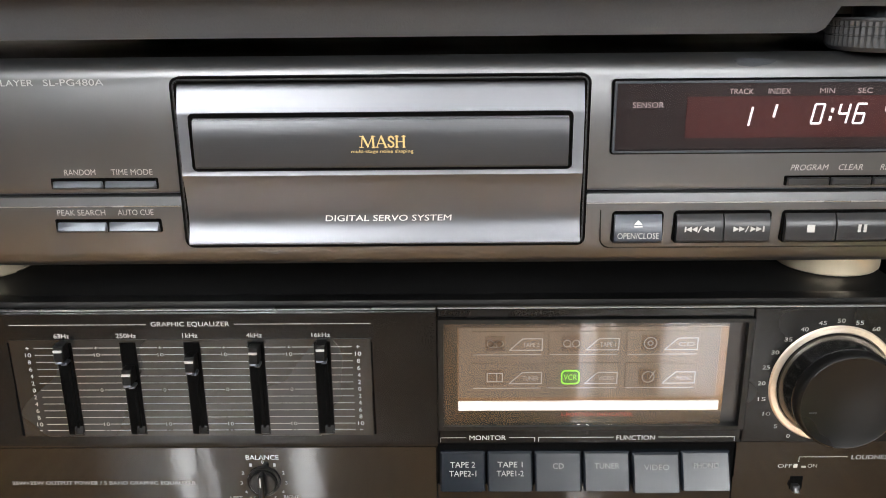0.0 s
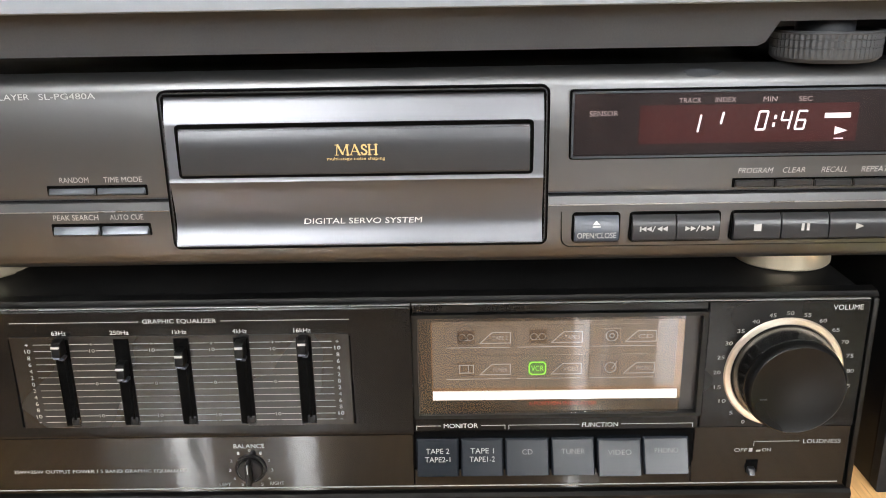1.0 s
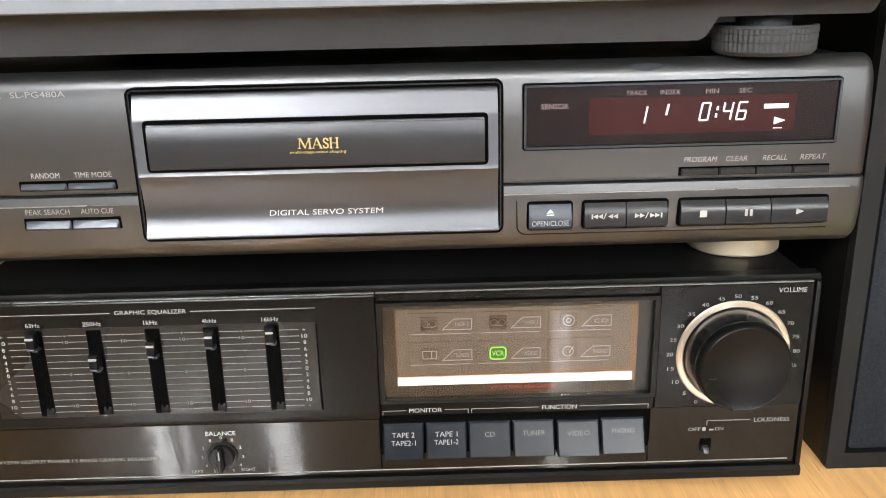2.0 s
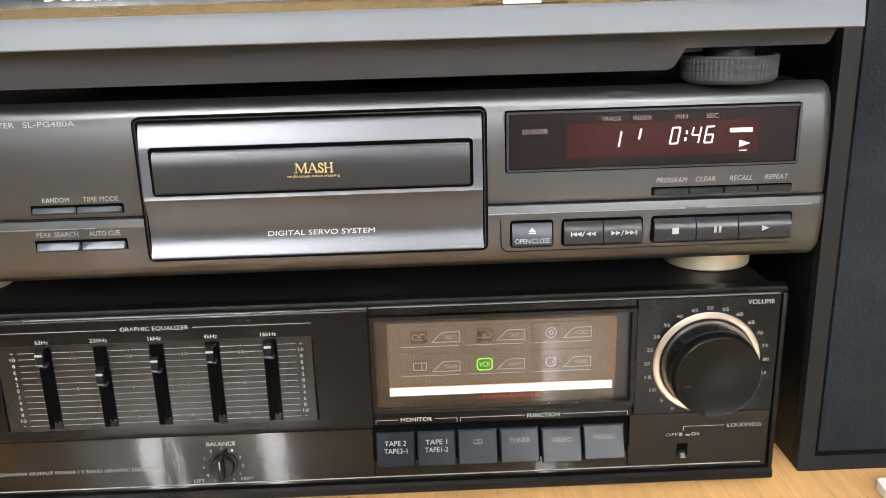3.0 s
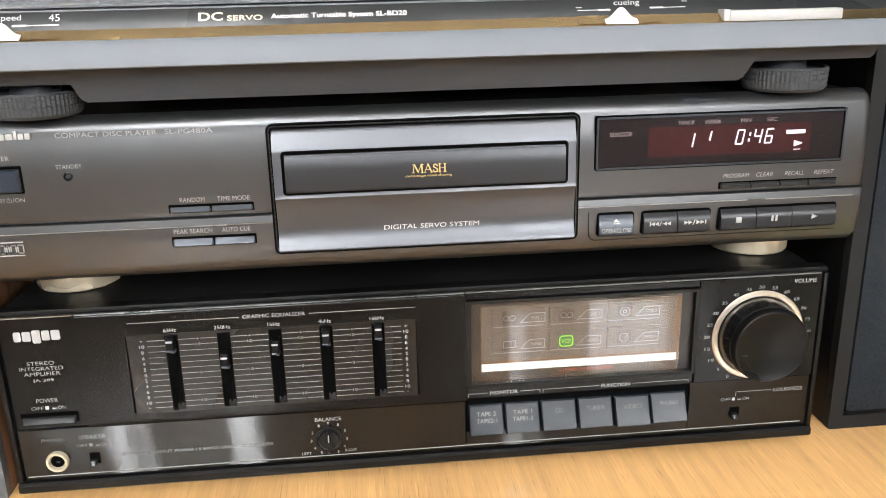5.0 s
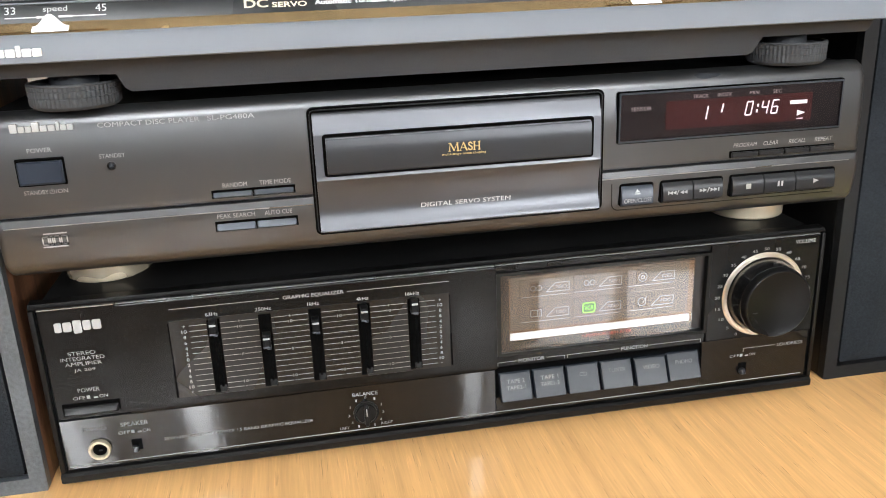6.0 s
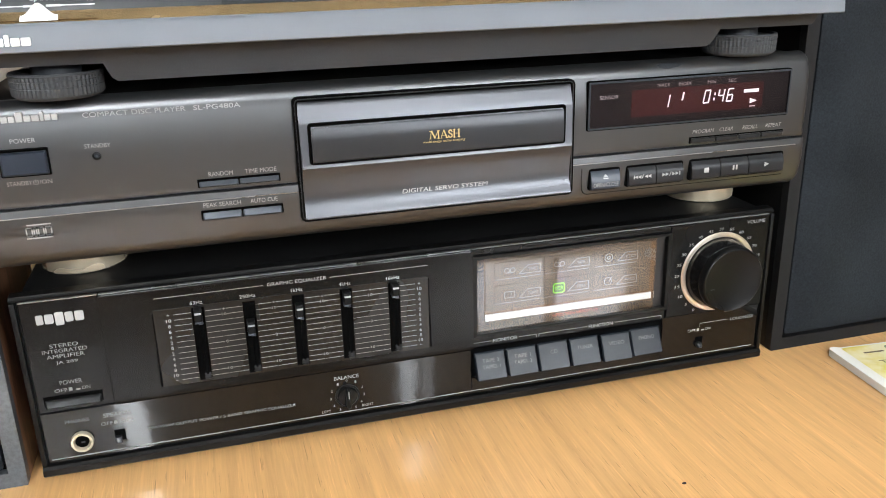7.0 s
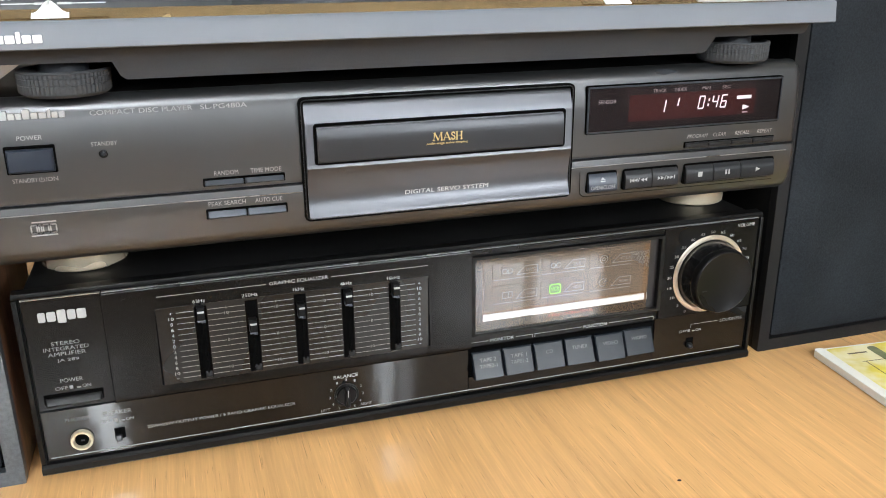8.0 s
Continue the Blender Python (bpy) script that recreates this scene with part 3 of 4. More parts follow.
        part("slider_tip", plate(*mm(c - 0.2, c + 1.9, z - 6.5, z - 5.4), Y - 0.0040, Y, 0.0002, 0.0003, 0.0004), M_BTN_L, sl)
    letters("GRAPHIC EQUALIZER", *mm(-90.8, -60.8, 94.4, 96.6), YP, M_PRINT, a)
    part("rule", plate(*mm(-145.2, -92.6, 95.35, 95.65), YP - 0.0001, YP + 0.0002, 0, 0.00003), M_PRINT_DIM, a)
    part("rule", plate(*mm(-59.0, -7.0, 95.35, 95.65), YP - 0.0001, YP + 0.0002, 0, 0.00003), M_PRINT_DIM, a)
    for c, w, hw in zip(cx, ("63Hz", "250Hz", "1kHz", "4kHz", "16kHz"), (3.0, 3.9, 2.9, 3.0, 3.5)):
        letters(w, *mm(c - hw - 0.3, c + hw - 0.3, 90.0, 91.9), YP, M_PRINT, a)

    # left column: plain maker's mark, type and power key
    for k, (u, v, lo, hi) in enumerate(((-199.3, -196.0, 87.9, 92.8), (-195.4, -191.4, 87.9, 92.8), (-190.8, -186.9, 86.7, 93.4), (-186.3, -182.6, 88.0, 93.0), (-182.0, -177.9, 88.0, 93.0))):
        part("badge_block", plate(*mm(u, v, lo, hi), -0.0005, 0.0002, 0.0008, 0.0001), M_PRINT, a, "pale raised badge block")
    for w, hw, z in (("STEREO", 6.4, 75.2), ("INTEGRATED", 10.2, 72.4), ("AMPLIFIER", 8.6, 69.6), ("JA 289", 5.0, 66.0)):
        letters(w, *mm(-189.2 - hw, -189.2 + hw, z - 0.1, z + 1.9), 0, M_PRINT_DIM, a)
    letters("POWER", *mm(-194.3, -184.0, 55.0, 57.3), 0, M_PRINT_DIM, a)

    def off_on(xa, xb, z, y, h=1.8):
        w = xb - xa
        letters("OFF", *mm(xa, xa + 0.36 * w, z, z + h), y, M_PRINT_DIM, a)
        part("switch_mark", plate(*mm(xa + 0.40 * w, xa + 0.50 * w, z, z + h), y - 0.0001, y, 0, 0.00002), M_PRINT_DIM, a)
        part("switch_mark", plate(*mm(xa + 0.60 * w, xa + 0.72 * w, z, z + 0.8), y - 0.0001, y, 0, 0.00002), M_PRINT_DIM, a)
        letters("ON", *mm(xa + 0.76 * w, xb, z, z + h), y, M_PRINT_DIM, a)

    off_on(-197.3, -180.8, 51.2, 0)
    part("key_slot", plate(*mm(-203.0, -175.6, 43.8, 49.6), -0.0003, 0.0006, 0.0003, 0.0001), M_VOID, a)
    part("power_key", plate(*mm(-202.2, -176.4, 43.9, 47.6), -0.0030, 0.0, 0.0004, 0.0008, 0.0012), M_KNOB, a)
    letters("PHONES", *mm(-195.4, -184.0, 33.4, 35.4), -0.0004, M_FAINT, a)
    letters("SPEAKER", *mm(-177.4, -164.0, 33.7, 36.0), -0.0004, M_PRINT_DIM, a)
    off_on(-179.0, -163.5, 29.4, -0.0004)
    part("headphone_jack", turned([(0.0054, 0.0), (0.0054, 0.0020), (0.0051, 0.0026), (0.0041, 0.0026), (0.0036, 0.0016), (0.0034, 0.0006)], 40, "y", (-0.1889, -0.0004, 0.0228)), M_JACK, a, "pale metal headphone socket")
    part("jack_hole", turned([(0.0034, 0.0), (0.0033, 0.0010), (0.0030, 0.0012)], 32, "y", (-0.1889, -0.0004, 0.0228)), M_VOID, a)
    part("jack_contact", block(-0.1894, -0.1876, -0.0020, -0.0012, 0.0222, 0.0230, 0.0002), M_BTN_L, a)
    for xa, zc in ((-170.9, 22.8), (163.6, 22.8)):
        part("switch_slot", plate(*mm(xa - 2.6, xa + 2.6, zc - 3.1, zc + 3.1), -0.0006, 0.0, 0.0003, 0.0001), M_VOID, a)
        part("push_switch", plate(*mm(xa - 2.0, xa + 0.9, zc - 3.0, zc - 0.2), -0.0040, 0.0, 0.0003, 0.0005, 0.0008), M_BTN, a)
    letters("25W+25W OUTPUT POWER / 5 BAND GRAPHIC EQUALIZER", *mm(-157.6, -81.8, 22.6, 24.6), -0.0004, M_PRINT_DIM, a)

    # balance control
    bx, bz = -53.7, 24.3
    part("balance_ring", hoop(*mm(bx - 6.8, bx + 6.8, bz - 6.8, bz + 6.8), 0.0010, -0.0012, 0.0, 0.0068), M_BLACK, a)
    kn = part("balance_knob", turned([(0.0056, 0.0), (0.0056, 0.0016), (0.0050, 0.0024)], 40, "y", (bx / 1000, -0.0004, bz / 1000)), M_KNOB, a, "small round black balance knob")
    part("grip", plate(*mm(bx - 1.2, bx + 1.2, bz - 5.6, bz + 5.6), -0.0066, -0.002, 0.0011, 0.0006), M_KNOB, kn)
    part("pointer", plate(*mm(bx - 0.25, bx + 0.25, bz + 1.0, bz + 5.2), -0.0068, -0.006, 0, 0.00005), M_PRINT, kn)
    letters("BALANCE", *mm(bx - 6.6, bx + 6.8, 34.4, 36.5), -0.0004, M_PRINT, a)
    for w, ang in (("0", 0), ("1", -32), ("1", 32), ("2", -64), ("2", 64), ("3", -95), ("3", 95), ("4", -124), ("4", 124), ("5", -152), ("5", 152)):
        px, pz = bx + 9.2 * math.sin(radians(ang)), bz + 9.0 * math.cos(radians(ang))
        letters(w, *mm(px - 0.5, px + 0.5, pz - 0.75, pz + 0.75), -0.0004, M_PRINT_DIM, a)
    letters("LEFT", *mm(bx - 14.4, bx - 9.4, 15.6, 17.2), -0.0004, M_PRINT_DIM, a)
    letters("RIGHT", *mm(bx + 7.8, bx + 14.0, 16.0, 17.6), -0.0004, M_PRINT_DIM, a)

    # indicator window
    win = part("indicator_window", hoop(*mm(18.3, 139.0, 48.6, 96.0), 0.0022, -0.0026, 0.0012, 0.0004, wz=0.0016), M_BLACK, a, "indicator window with six source cards")
    part("window_back", plate(*mm(20.4, 136.9, 50.2, 94.4), 0.0009, 0.0012, 0, 0.0001), M_DARKWIN, win)
    part("card_backing", plate(*mm(25.9, 130.6, 55.4, 91.4), 0.0007, 0.0010, 0, 0.0001), M_CARDBACK, win)
    part("card_field", plate(*mm(26.4, 127.6, 61.5, 91.6), 0.0005, 0.0010, 0, 0.0001), M_CARD, win)
    part("white_bar", plate(*mm(26.2, 128.9, 56.2, 60.0), -0.0004, 0.0010, 0, 0.0001), M_GLOWBAR, win, "white printed bar with a weak added glow")
    letters("6-POSITION INDICATOR", *mm(67.0, 95.5, 53.0, 54.6), 0.0007, M_RED, win)
    cols = (31.6, 61.2, 91.6)
    rows_ = ((79.6, 90.0), (65.2, 76.6))
    names = (("TAPE 2", "TAPE 1", "CD"), ("TUNER", "VIDEO", "PHONO"))
    for r, (zb, zt) in enumerate(rows_):
        for c, xa in enumerate(cols):
            card = part("source_card", plate(*mm(xa, xa + 28.0, zb, zt), 0.0001, 0.0008, 0.0002, 0.0001), M_CARD, win)
            part("card_rule", plate(*mm(xa + 0.4, xa + 27.0, zb + 0.5, zb + 0.8), 0.0, 0.0003, 0, 0.00003), M_PRINT, card)
            green = r == 1 and c == 1
            part("icon_field", plate(*mm(xa + 5.2, xa + 12.6, zb + 2.2, zb + 8.6), -0.0001, 0.0004, 0.0003, 0.0001), M_GREENFILL if green else M_ICON, card)
            ic = bmesh.new()
            ix, iz, y = (xa + 8.9) / 1000, (zb + 5.4) / 1000, -0.0002
            if green:
                stroke(rrect(ix - 0.0034, ix + 0.0034, iz - 0.0028, iz + 0.0028, 0.0016), 0.0006, y, ic, True)
            elif r == 0 and c < 2:
                stroke(circle_pts(ix - 0.0017, iz, 0.0014), 0.0004, y, ic)
                stroke(circle_pts(ix + 0.0017, iz, 0.0014), 0.0004, y, ic)
                stroke([(ix - 0.0017, iz - 0.0014), (ix + 0.0017, iz - 0.0014)], 0.0003, y, ic)
            elif r == 1 and c == 0:
                stroke(rrect(ix - 0.003, ix + 0.003, iz - 0.0018, iz + 0.0018, 0.0002), 0.0004, y, ic, True)
                stroke([(ix + 0.0008, iz - 0.0018), (ix + 0.0008, iz + 0.0018)], 0.0003, y, ic)
            elif r == 0:
                stroke(circle_pts(ix, iz, 0.0024), 0.0004, y, ic)
                stroke(circle_pts(ix, iz, 0.0009), 0.0005, y, ic)
            else:
                stroke(circle_pts(ix, iz, 0.0023), 0.0004, y, ic)
                stroke([(ix + 0.0026, iz + 0.0027), (ix + 0.0006, iz - 0.0006)], 0.0004, y, ic)
            part("icon", ic, M_GREEN if green else M_PRINT, card, "glowing green source lamp" if green else "", smooth=0)
            if green:
                letters("VCR", ix - 0.0026, ix + 0.0026, iz - 0.0012, iz + 0.0012, -0.0001, M_GREEN, card)
            lb = bmesh.new()
            xa_, xb_, z0_, z1_ = (xa + 14.6) / 1000, (xa + 27.2) / 1000, (zb + 2.6) / 1000, (zb + 7.4) / 1000
            stroke([(xa_, z0_), (xb_, z0_), (xb_, z1_), (xa_ + 0.005, z1_)], 0.0004, 0.0, lb, True)
            part("card_tab", lb, M_PRINT, card, smooth=0)
            letters(names[r][c], xa_ + 0.0052, xb_ - 0.0012, z0_ + 0.0014, z1_ - 0.0016, 0.0001, M_PRINT, card)
    pane = part("window_pane", plate(*mm(20.6, 129.8, 50.3, 94.3), -0.0018, -0.0013, 0, 0.0001), M_PANE, win, "clear glossy pane")
    pane.visible_shadow = False

    # monitor and function keys
    br = bmesh.new()
    for xa, xb, ta, tb in ((19.0, 56.8, 30.6, 45.2), (58.4, 136.8, 89.6, 105.0)):
        z = 43.9
        stroke([tuple(mm(xa, z - 1.9)), tuple(mm(xa, z)), tuple(mm(ta - 1.4, z))], 0.0003, -0.0001, br)
        stroke([tuple(mm(tb + 1.4, z)), tuple(mm(xb, z)), tuple(mm(xb, z - 1.9))], 0.0003, -0.0001, br)
    part("bracket_rule", br, M_PRINT_DIM, a, smooth=0)
    letters("MONITOR", *mm(30.6, 45.2, 42.8, 44.9), 0, M_PRINT, a)
    letters("FUNCTION", *mm(89.6, 105.0, 42.6, 44.7), 0, M_PRINT, a)
    part("key_well", plate(*mm(17.6, 137.4, 22.8, 41.0), 0.0002, 0.0012, 0, 0.0001), M_VOID, a)
    edges_ = [18.3, 37.3, 56.3, 75.9, 95.3, 115.0, 135.4]
    words = (("TAPE 2", "TAPE2-1"), ("TAPE 1", "TAPE1-2"), ("CD",), ("TUNER",), ("VIDEO",), ("PHONO",))
    for k in range(6):
        x0_, x1_ = edges_[k] + 0.45, edges_[k + 1] - 0.45
        dy = -0.0012 if k == 4 else 0.0
        key = part("function_key", plate(*mm(x0_, x1_, 23.6, 38.2), -0.0082 + dy, 0.0005, 0.0003, 0.0007, 0.0064), M_AMPBTN, a, "dark glossy push key", smooth=15)
        for n, w in enumerate(words[k]):
            mid, hw = (x0_ + x1_) / 2, (5.0 if n == 0 and len(w) > 2 else 2.2 if n == 0 else 5.4)
            z = 33.0 if len(words[k]) > 1 and n == 0 else 29.8 if n else 32.4
            lean = ((-0.0082 + dy, 0.0236), (-0.0018 + dy, 0.0382))
            u0, u1 = (z - 23.6) / 14.6, (z + 2.0 - 23.6) / 14.6
            t_ = letters(w, *mm(mid - hw, mid + hw), u0, u1, 0, M_PRINT_DIM if k < 2 else M_FAINT, key, slope=lean)
            t_.location.y = -0.0003

    # volume control
    vx, vz = 0.1722, 0.0676
    ring = turned([(0.0248, 0.0), (0.0248, 0.0012), (0.0242, 0.0018), (0.0222, 0.0018), (0.0216, 0.0012), (0.0216, 0.0)], 96, "y", (vx, 0, vz))
    part("volume_ring", ring, M_RING, a, "pale champagne metal ring")
    kb = part("volume_knob", turned([(0.0212, 0.0), (0.0212, 0.0030), (0.0205, 0.0045), (0.0200, 0.0100), (0.0197, 0.0158), (0.0190, 0.0170), (0.0186, 0.0172), (0.0183, 0.0170)], 96, "y", (vx, 0, vz)), M_KNOB, a, "large round black volume knob")
    part("knob_skirt", turned([(0.0214, 0.0), (0.0214, 0.0020), (0.0211, 0.0046), (0.0205, 0.0085), (0.0202, 0.0120), (0.0198, 0.0121)], 96, "y", (vx, -0.0004, vz)), M_SKIRT, kb, "glossy black knob skirt")
    part("pointer", plate(vx - 0.0150, vx - 0.0122, vz - 0.0040, vz - 0.0036, -0.0174, -0.0168, 0, 0.0001), M_BTN_L, kb)
    for v in range(0, 101, 5):
        ang = radians((v - 50) / 25 * 74.0)
        px, pz = vx + 0.0276 * math.sin(ang), vz + 0.0268 * math.cos(ang)
        hw = 0.0007 if v < 10 else 0.0015
        letters(str(v), px - hw, px + hw, pz - 0.00085, pz + 0.00085, -0.0012, M_PRINT_DIM, a)
    letters("VOLUME", *mm(189.3, 201.4, 95.6, 97.8), -0.0012, M_PRINT, a)
    letters("LOUDNESS", *mm(184.6, 200.6, 33.6, 35.6), -0.0004, M_PRINT_DIM, a)
    lr = bmesh.new()
    stroke([tuple(mm(163.6, 32.6)), tuple(mm(163.6, 34.8)), tuple(mm(182.8, 34.8))], 0.0003, -0.0005, lr)
    part("bracket_rule", lr, M_PRINT_DIM, a, smooth=0)
    off_on(155.4, 171.2, 29.8, -0.0004, 1.7)


amplifier()


# ---- compact disc player ----
def face_y(z):
    """Front of the fascia at height z (mm): gently curved above, leaning in below."""
    if z >= 148:
        u = (z - 168) / 20
        return -9.3 + (1.6 * u * u if u > 0 else 0.35 * u * u)
    u = max(0.0, (142 - z) / 20)
    return -10.6 + 3.2 * u * u


def cd_player():
    c = thing("cd_player", "charcoal grey compact disc player with silver drawer panel", "cd player", at=(0, 0, 0.1028))
    Z = -102.8  # heights below are above the table

    def P(v):
        return [(y / 1000, (z + Z) / 1000) for y, z in v]

    def pl(x0, x1, z0, z1, yf, yb, **k):
        return plate(x0 / 1000, x1 / 1000, (z0 + Z) / 1000, (z1 + Z) / 1000, yf / 1000, yb / 1000, **k)

    def tx(w, x0, x1, z0, z1, y, mat, parent=c, **k):
        return letters(w, x0 / 1000, x1 / 1000, (z0 + Z) / 1000, (z1 + Z) / 1000, y / 1000, mat, parent, **k)

    part("case", block(-0.2105, 0.2105, 0.004, 0.27, (121 + Z) / 1000, (193.6 + Z) / 1000, 0.001), M_CASE, c)
    up = [(6, 148.0), (-8.6, 148.0)] + [(face_y(149 + k * 2), 149 + k * 2) for k in range(20)]
    cy, cz, r = -0.7, 187.6, 7.1
    up += [(cy - r * math.cos(radians(d)) - 0.0, cz + r * math.sin(radians(d))) for d in range(4, 91, 7)]
    up += [(2.0, 194.4), (3.0, 193.9), (6, 193.8)]
    part("upper_fascia", rounded_ends(P(up), -0.2130, 0.2152, 0.0040, top=(187.0 + Z) / 1000), M_CHAR, c, "charcoal metallic fascia with rounded top", smooth=30)
    low = [(6, 119.4), (-2.6, 119.4), (-4.2, 119.9), (-6.0, 121.2)] + [(face_y(z), z) for z in (123, 126, 129, 132, 135, 138, 141)] + [(-10.6, 143.5), (-10.55, 143.9), (-10.05, 147.0), (-9.4, 147.4), (6, 147.4)]
    part("lower_fascia", rounded_ends(P(low), -0.2124, 0.2150, 0.0030, bottom=(124.0 + Z) / 1000), M_CHAR, c, "charcoal lower fascia", smooth=30)
    wm = bmesh.new()
    ringv = []
    for k in range(28):
        aa = 2 * math.pi * k / 28
        wob = 1 + 0.10 * math.sin(3 * aa + 1) + 0.05 * math.sin(7 * aa)
        th = radians(36 + 13 * math.sin(aa) * wob)
        ringv.append(wm.verts.new(((127.0 + 6.8 * math.cos(aa) * wob) / 1000, (cy - (r + 0.06) * math.cos(th)) / 1000, (cz + (r + 0.06) * math.sin(th) + Z) / 1000)))
    mid = wm.verts.new((0.127, (cy - (r + 0.1) * math.cos(radians(36))) / 1000, (cz + (r + 0.1) * math.sin(radians(36)) + Z) / 1000))
    for k in range(28):
        wm.faces.new((ringv[k], ringv[(k + 1) % 28], mid))
    part("worn_mark", wm, M_TTLOW, c, "dull grey worn oval")
    part("fascia_joint", pl(-211.6, 211.6, 147.3, 148.1, -7.8, 4), M_VOID, c)
    # Pale strips put the glint of the fascia edges into colour.
    for xa, xb in ((-209.0, -71.9), (71.9, 209.0)):
        part("edge_glint", pl(xa, xb, 143.5, 143.95, -10.75, -9.6, bev=0.0001), M_TRIM_GLINT, c, "painted glint along the fascia edge")
        part("edge_glint", pl(xa, xb, 148.05, 148.3, -9.15, -8.0, bev=0.00005), M_BTN_L, c)
    for fx in (-179.5, 184.5):
        for fy in (0.0450, 0.225):
            f = part("foot", turned([(0.0202, 0.0), (0.0209, 0.0008), (0.0212, 0.0100), (0.0209, 0.0178)], 64, "z", (fx / 1000, fy, 0.0)), M_GOLDFOOT, c, "champagne metal foot")

    # drawer panel with its dark seam
    part("panel_seam", hoop(-0.0716, 0.0716, (128.4 + Z) / 1000, (188.9 + Z) / 1000, 0.0022, -0.0111, 0.004, 0.0030), M_VOID, c)
    part("panel_rim", hoop(-0.0707, 0.0707, (129.2 + Z) / 1000, (188.1 + Z) / 1000, 0.0005, -0.0113, -0.009, 0.0024), M_BTN, c)
    pts = [(187.4, -8.8), (186.9, -9.6), (184, -10.6), (180, -11.9), (177.2, -12.8), (176, -13.0), (157.0, -13.3), (155.7, -13.6), (155.2, -13.75), (154.8, -13.5), (150, -12.3), (147, -11.75), (144.5, -11.4), (142.5, -11.2), (140.5, -11.1), (138.5, -11.2), (136.8, -11.5), (135.2, -11.95), (133.6, -12.55), (132.2, -13.15), (131, -13.75), (130.4, -13.85), (129.9, -12.6)]
    prof = [(0, 129.9)] + [(y, z) for z, y in pts[::-1]] + [(0, 187.3)]
    body = profile(P(prof), -0.0694, 0.0694)
    part("drawer_panel", body, M_TRAY, c, "silver grey curved drawer panel", smooth=40)
    part("drawer_slot", hoop(-0.0656, 0.0656, (156.8 + Z) / 1000, (176.9 + Z) / 1000, 0.0016, -0.0136, -0.010, 0.0018), M_VOID, c)
    # Black plate for the shade round the drawer.
    part("slot_shadow", pl(-64.6, 64.6, 157.8, 176.0, -13.0, -10), M_VOID, c)
    dr = bmesh.new()
    profile(P([(-10, 157.9), (-14.3, 157.9), (-14.9, 158.6), (-15.1, 163), (-15.0, 168), (-14.6, 173.2), (-13.9, 174.7), (-10, 174.9)]), -0.0641, 0.0641, dr)
    d = part("disc_drawer", dr, M_DRAWER, c, "brushed charcoal disc drawer front")
    # four gold serif capitals: thick and thin stems with small feet
    zb, zt, zm, yl = 165.2, 168.9, 167.05, -0.01532
    small = lambda u: 0.7 + (u - 0.7) * 0.88

    def serif(name, lines, feet):
        bm = bmesh.new()
        for w, q in lines:
            q = [(small(u) / 1000, (v + Z) / 1000) for u, v in q]
            for k, (p0, p1) in enumerate(zip(q, q[1:])):
                stroke([p0, p1], 0.88 * w / 1000, yl - 0.000015 * (k % 2), bm)
        for u, v in feet:
            stroke([((small(u) - 0.6) / 1000, (v + Z) / 1000), ((small(u) + 0.6) / 1000, (v + Z) / 1000)], 0.00025, yl - 0.00003, bm)
        part(name, bm, M_GOLD, d, smooth=0)

    serif("capital_m", [(0.35, [(-7.5, zb), (-7.1, zt)]), (0.75, [(-6.9, zt), (-5.0, zb + 0.3)]), (0.35, [(-5.0, zb + 0.3), (-3.2, zt)]), (0.75, [(-3.1, zt), (-2.8, zb)])], [(-7.5, zb), (-2.8, zb), (-7.3, zt), (-2.9, zt)])
    serif("capital_a", [(0.35, [(-1.6, zb), (0.1, zt)]), (0.75, [(0.2, zt), (2.0, zb)]), (0.3, [(-0.9, zm - 0.6), (1.3, zm - 0.6)])], [(-1.6, zb), (2.0, zb)])
    curl = [(u, zm + (v - 166.35) * 0.9) for u, v in ((4.95, 167.5), (4.6, 168.1), (4.0, 168.35), (3.35, 168.1), (3.1, 167.5), (3.3, 166.9), (4.0, 166.45), (4.75, 165.95), (5.0, 165.3), (4.75, 164.65), (4.0, 164.35), (3.3, 164.55), (2.95, 165.2))]
    serif("capital_s", [(0.65, curl)], [])
    serif("capital_h", [(0.75, [(6.2, zb), (6.2, zt)]), (0.75, [(8.9, zb), (8.9, zt)]), (0.3, [(6.2, zm), (8.9, zm)])], [(6.2, zb), (8.9, zb), (6.2, zt), (8.9, zt)])
    tx("multi-stage noise shaping", -10.1, 11.1, 162.9, 164.4, -15.1, M_GOLD, d, lift=0.0002)
    tx("DIGITAL SERVO SYSTEM", -20.8, 23.8, 138.0, 140.2, -11.15, M_PRINT_HI, c, shear=0.12, lift=0.0003)

    # display
    part("display_seam", hoop(0.0791, 0.2018, (160.9 + Z) / 1000, (186.7 + Z) / 1000, 0.0006, -0.0098, 0.002, 0.0012), M_VOID, c)
    disp = part("display", hoop(0.0797, 0.2012, (161.5 + Z) / 1000, (186.1 + Z) / 1000, 0.0008, -0.0107, 0.0015, 0.0008), M_BTN_L, c, "smoked display window with glowing digits")
    part("display_back", pl(80.4, 200.5, 162.2, 185.4, -9.6, -6), M_DARKWIN, disp)
    part("red_field", pl(104.6, 184.5, 166.4, 180.6, -9.7, -7, bev=0.00005), M_REDWIN, disp, "dark red display filter")
    for w, x0, x1 in (("TRACK", 118.6, 126.8), ("INDEX", 131.8, 139.4), ("MIN", 149.2, 154.2), ("SEC", 162.0, 167.0)):
        tx(w, x0, x1, 181.4, 183.2, -9.75, M_PRINT_HI, disp)
    tx("SENSOR", 86.2, 96.8, 176.9, 178.9, -9.65, M_PRINT_HI, disp)
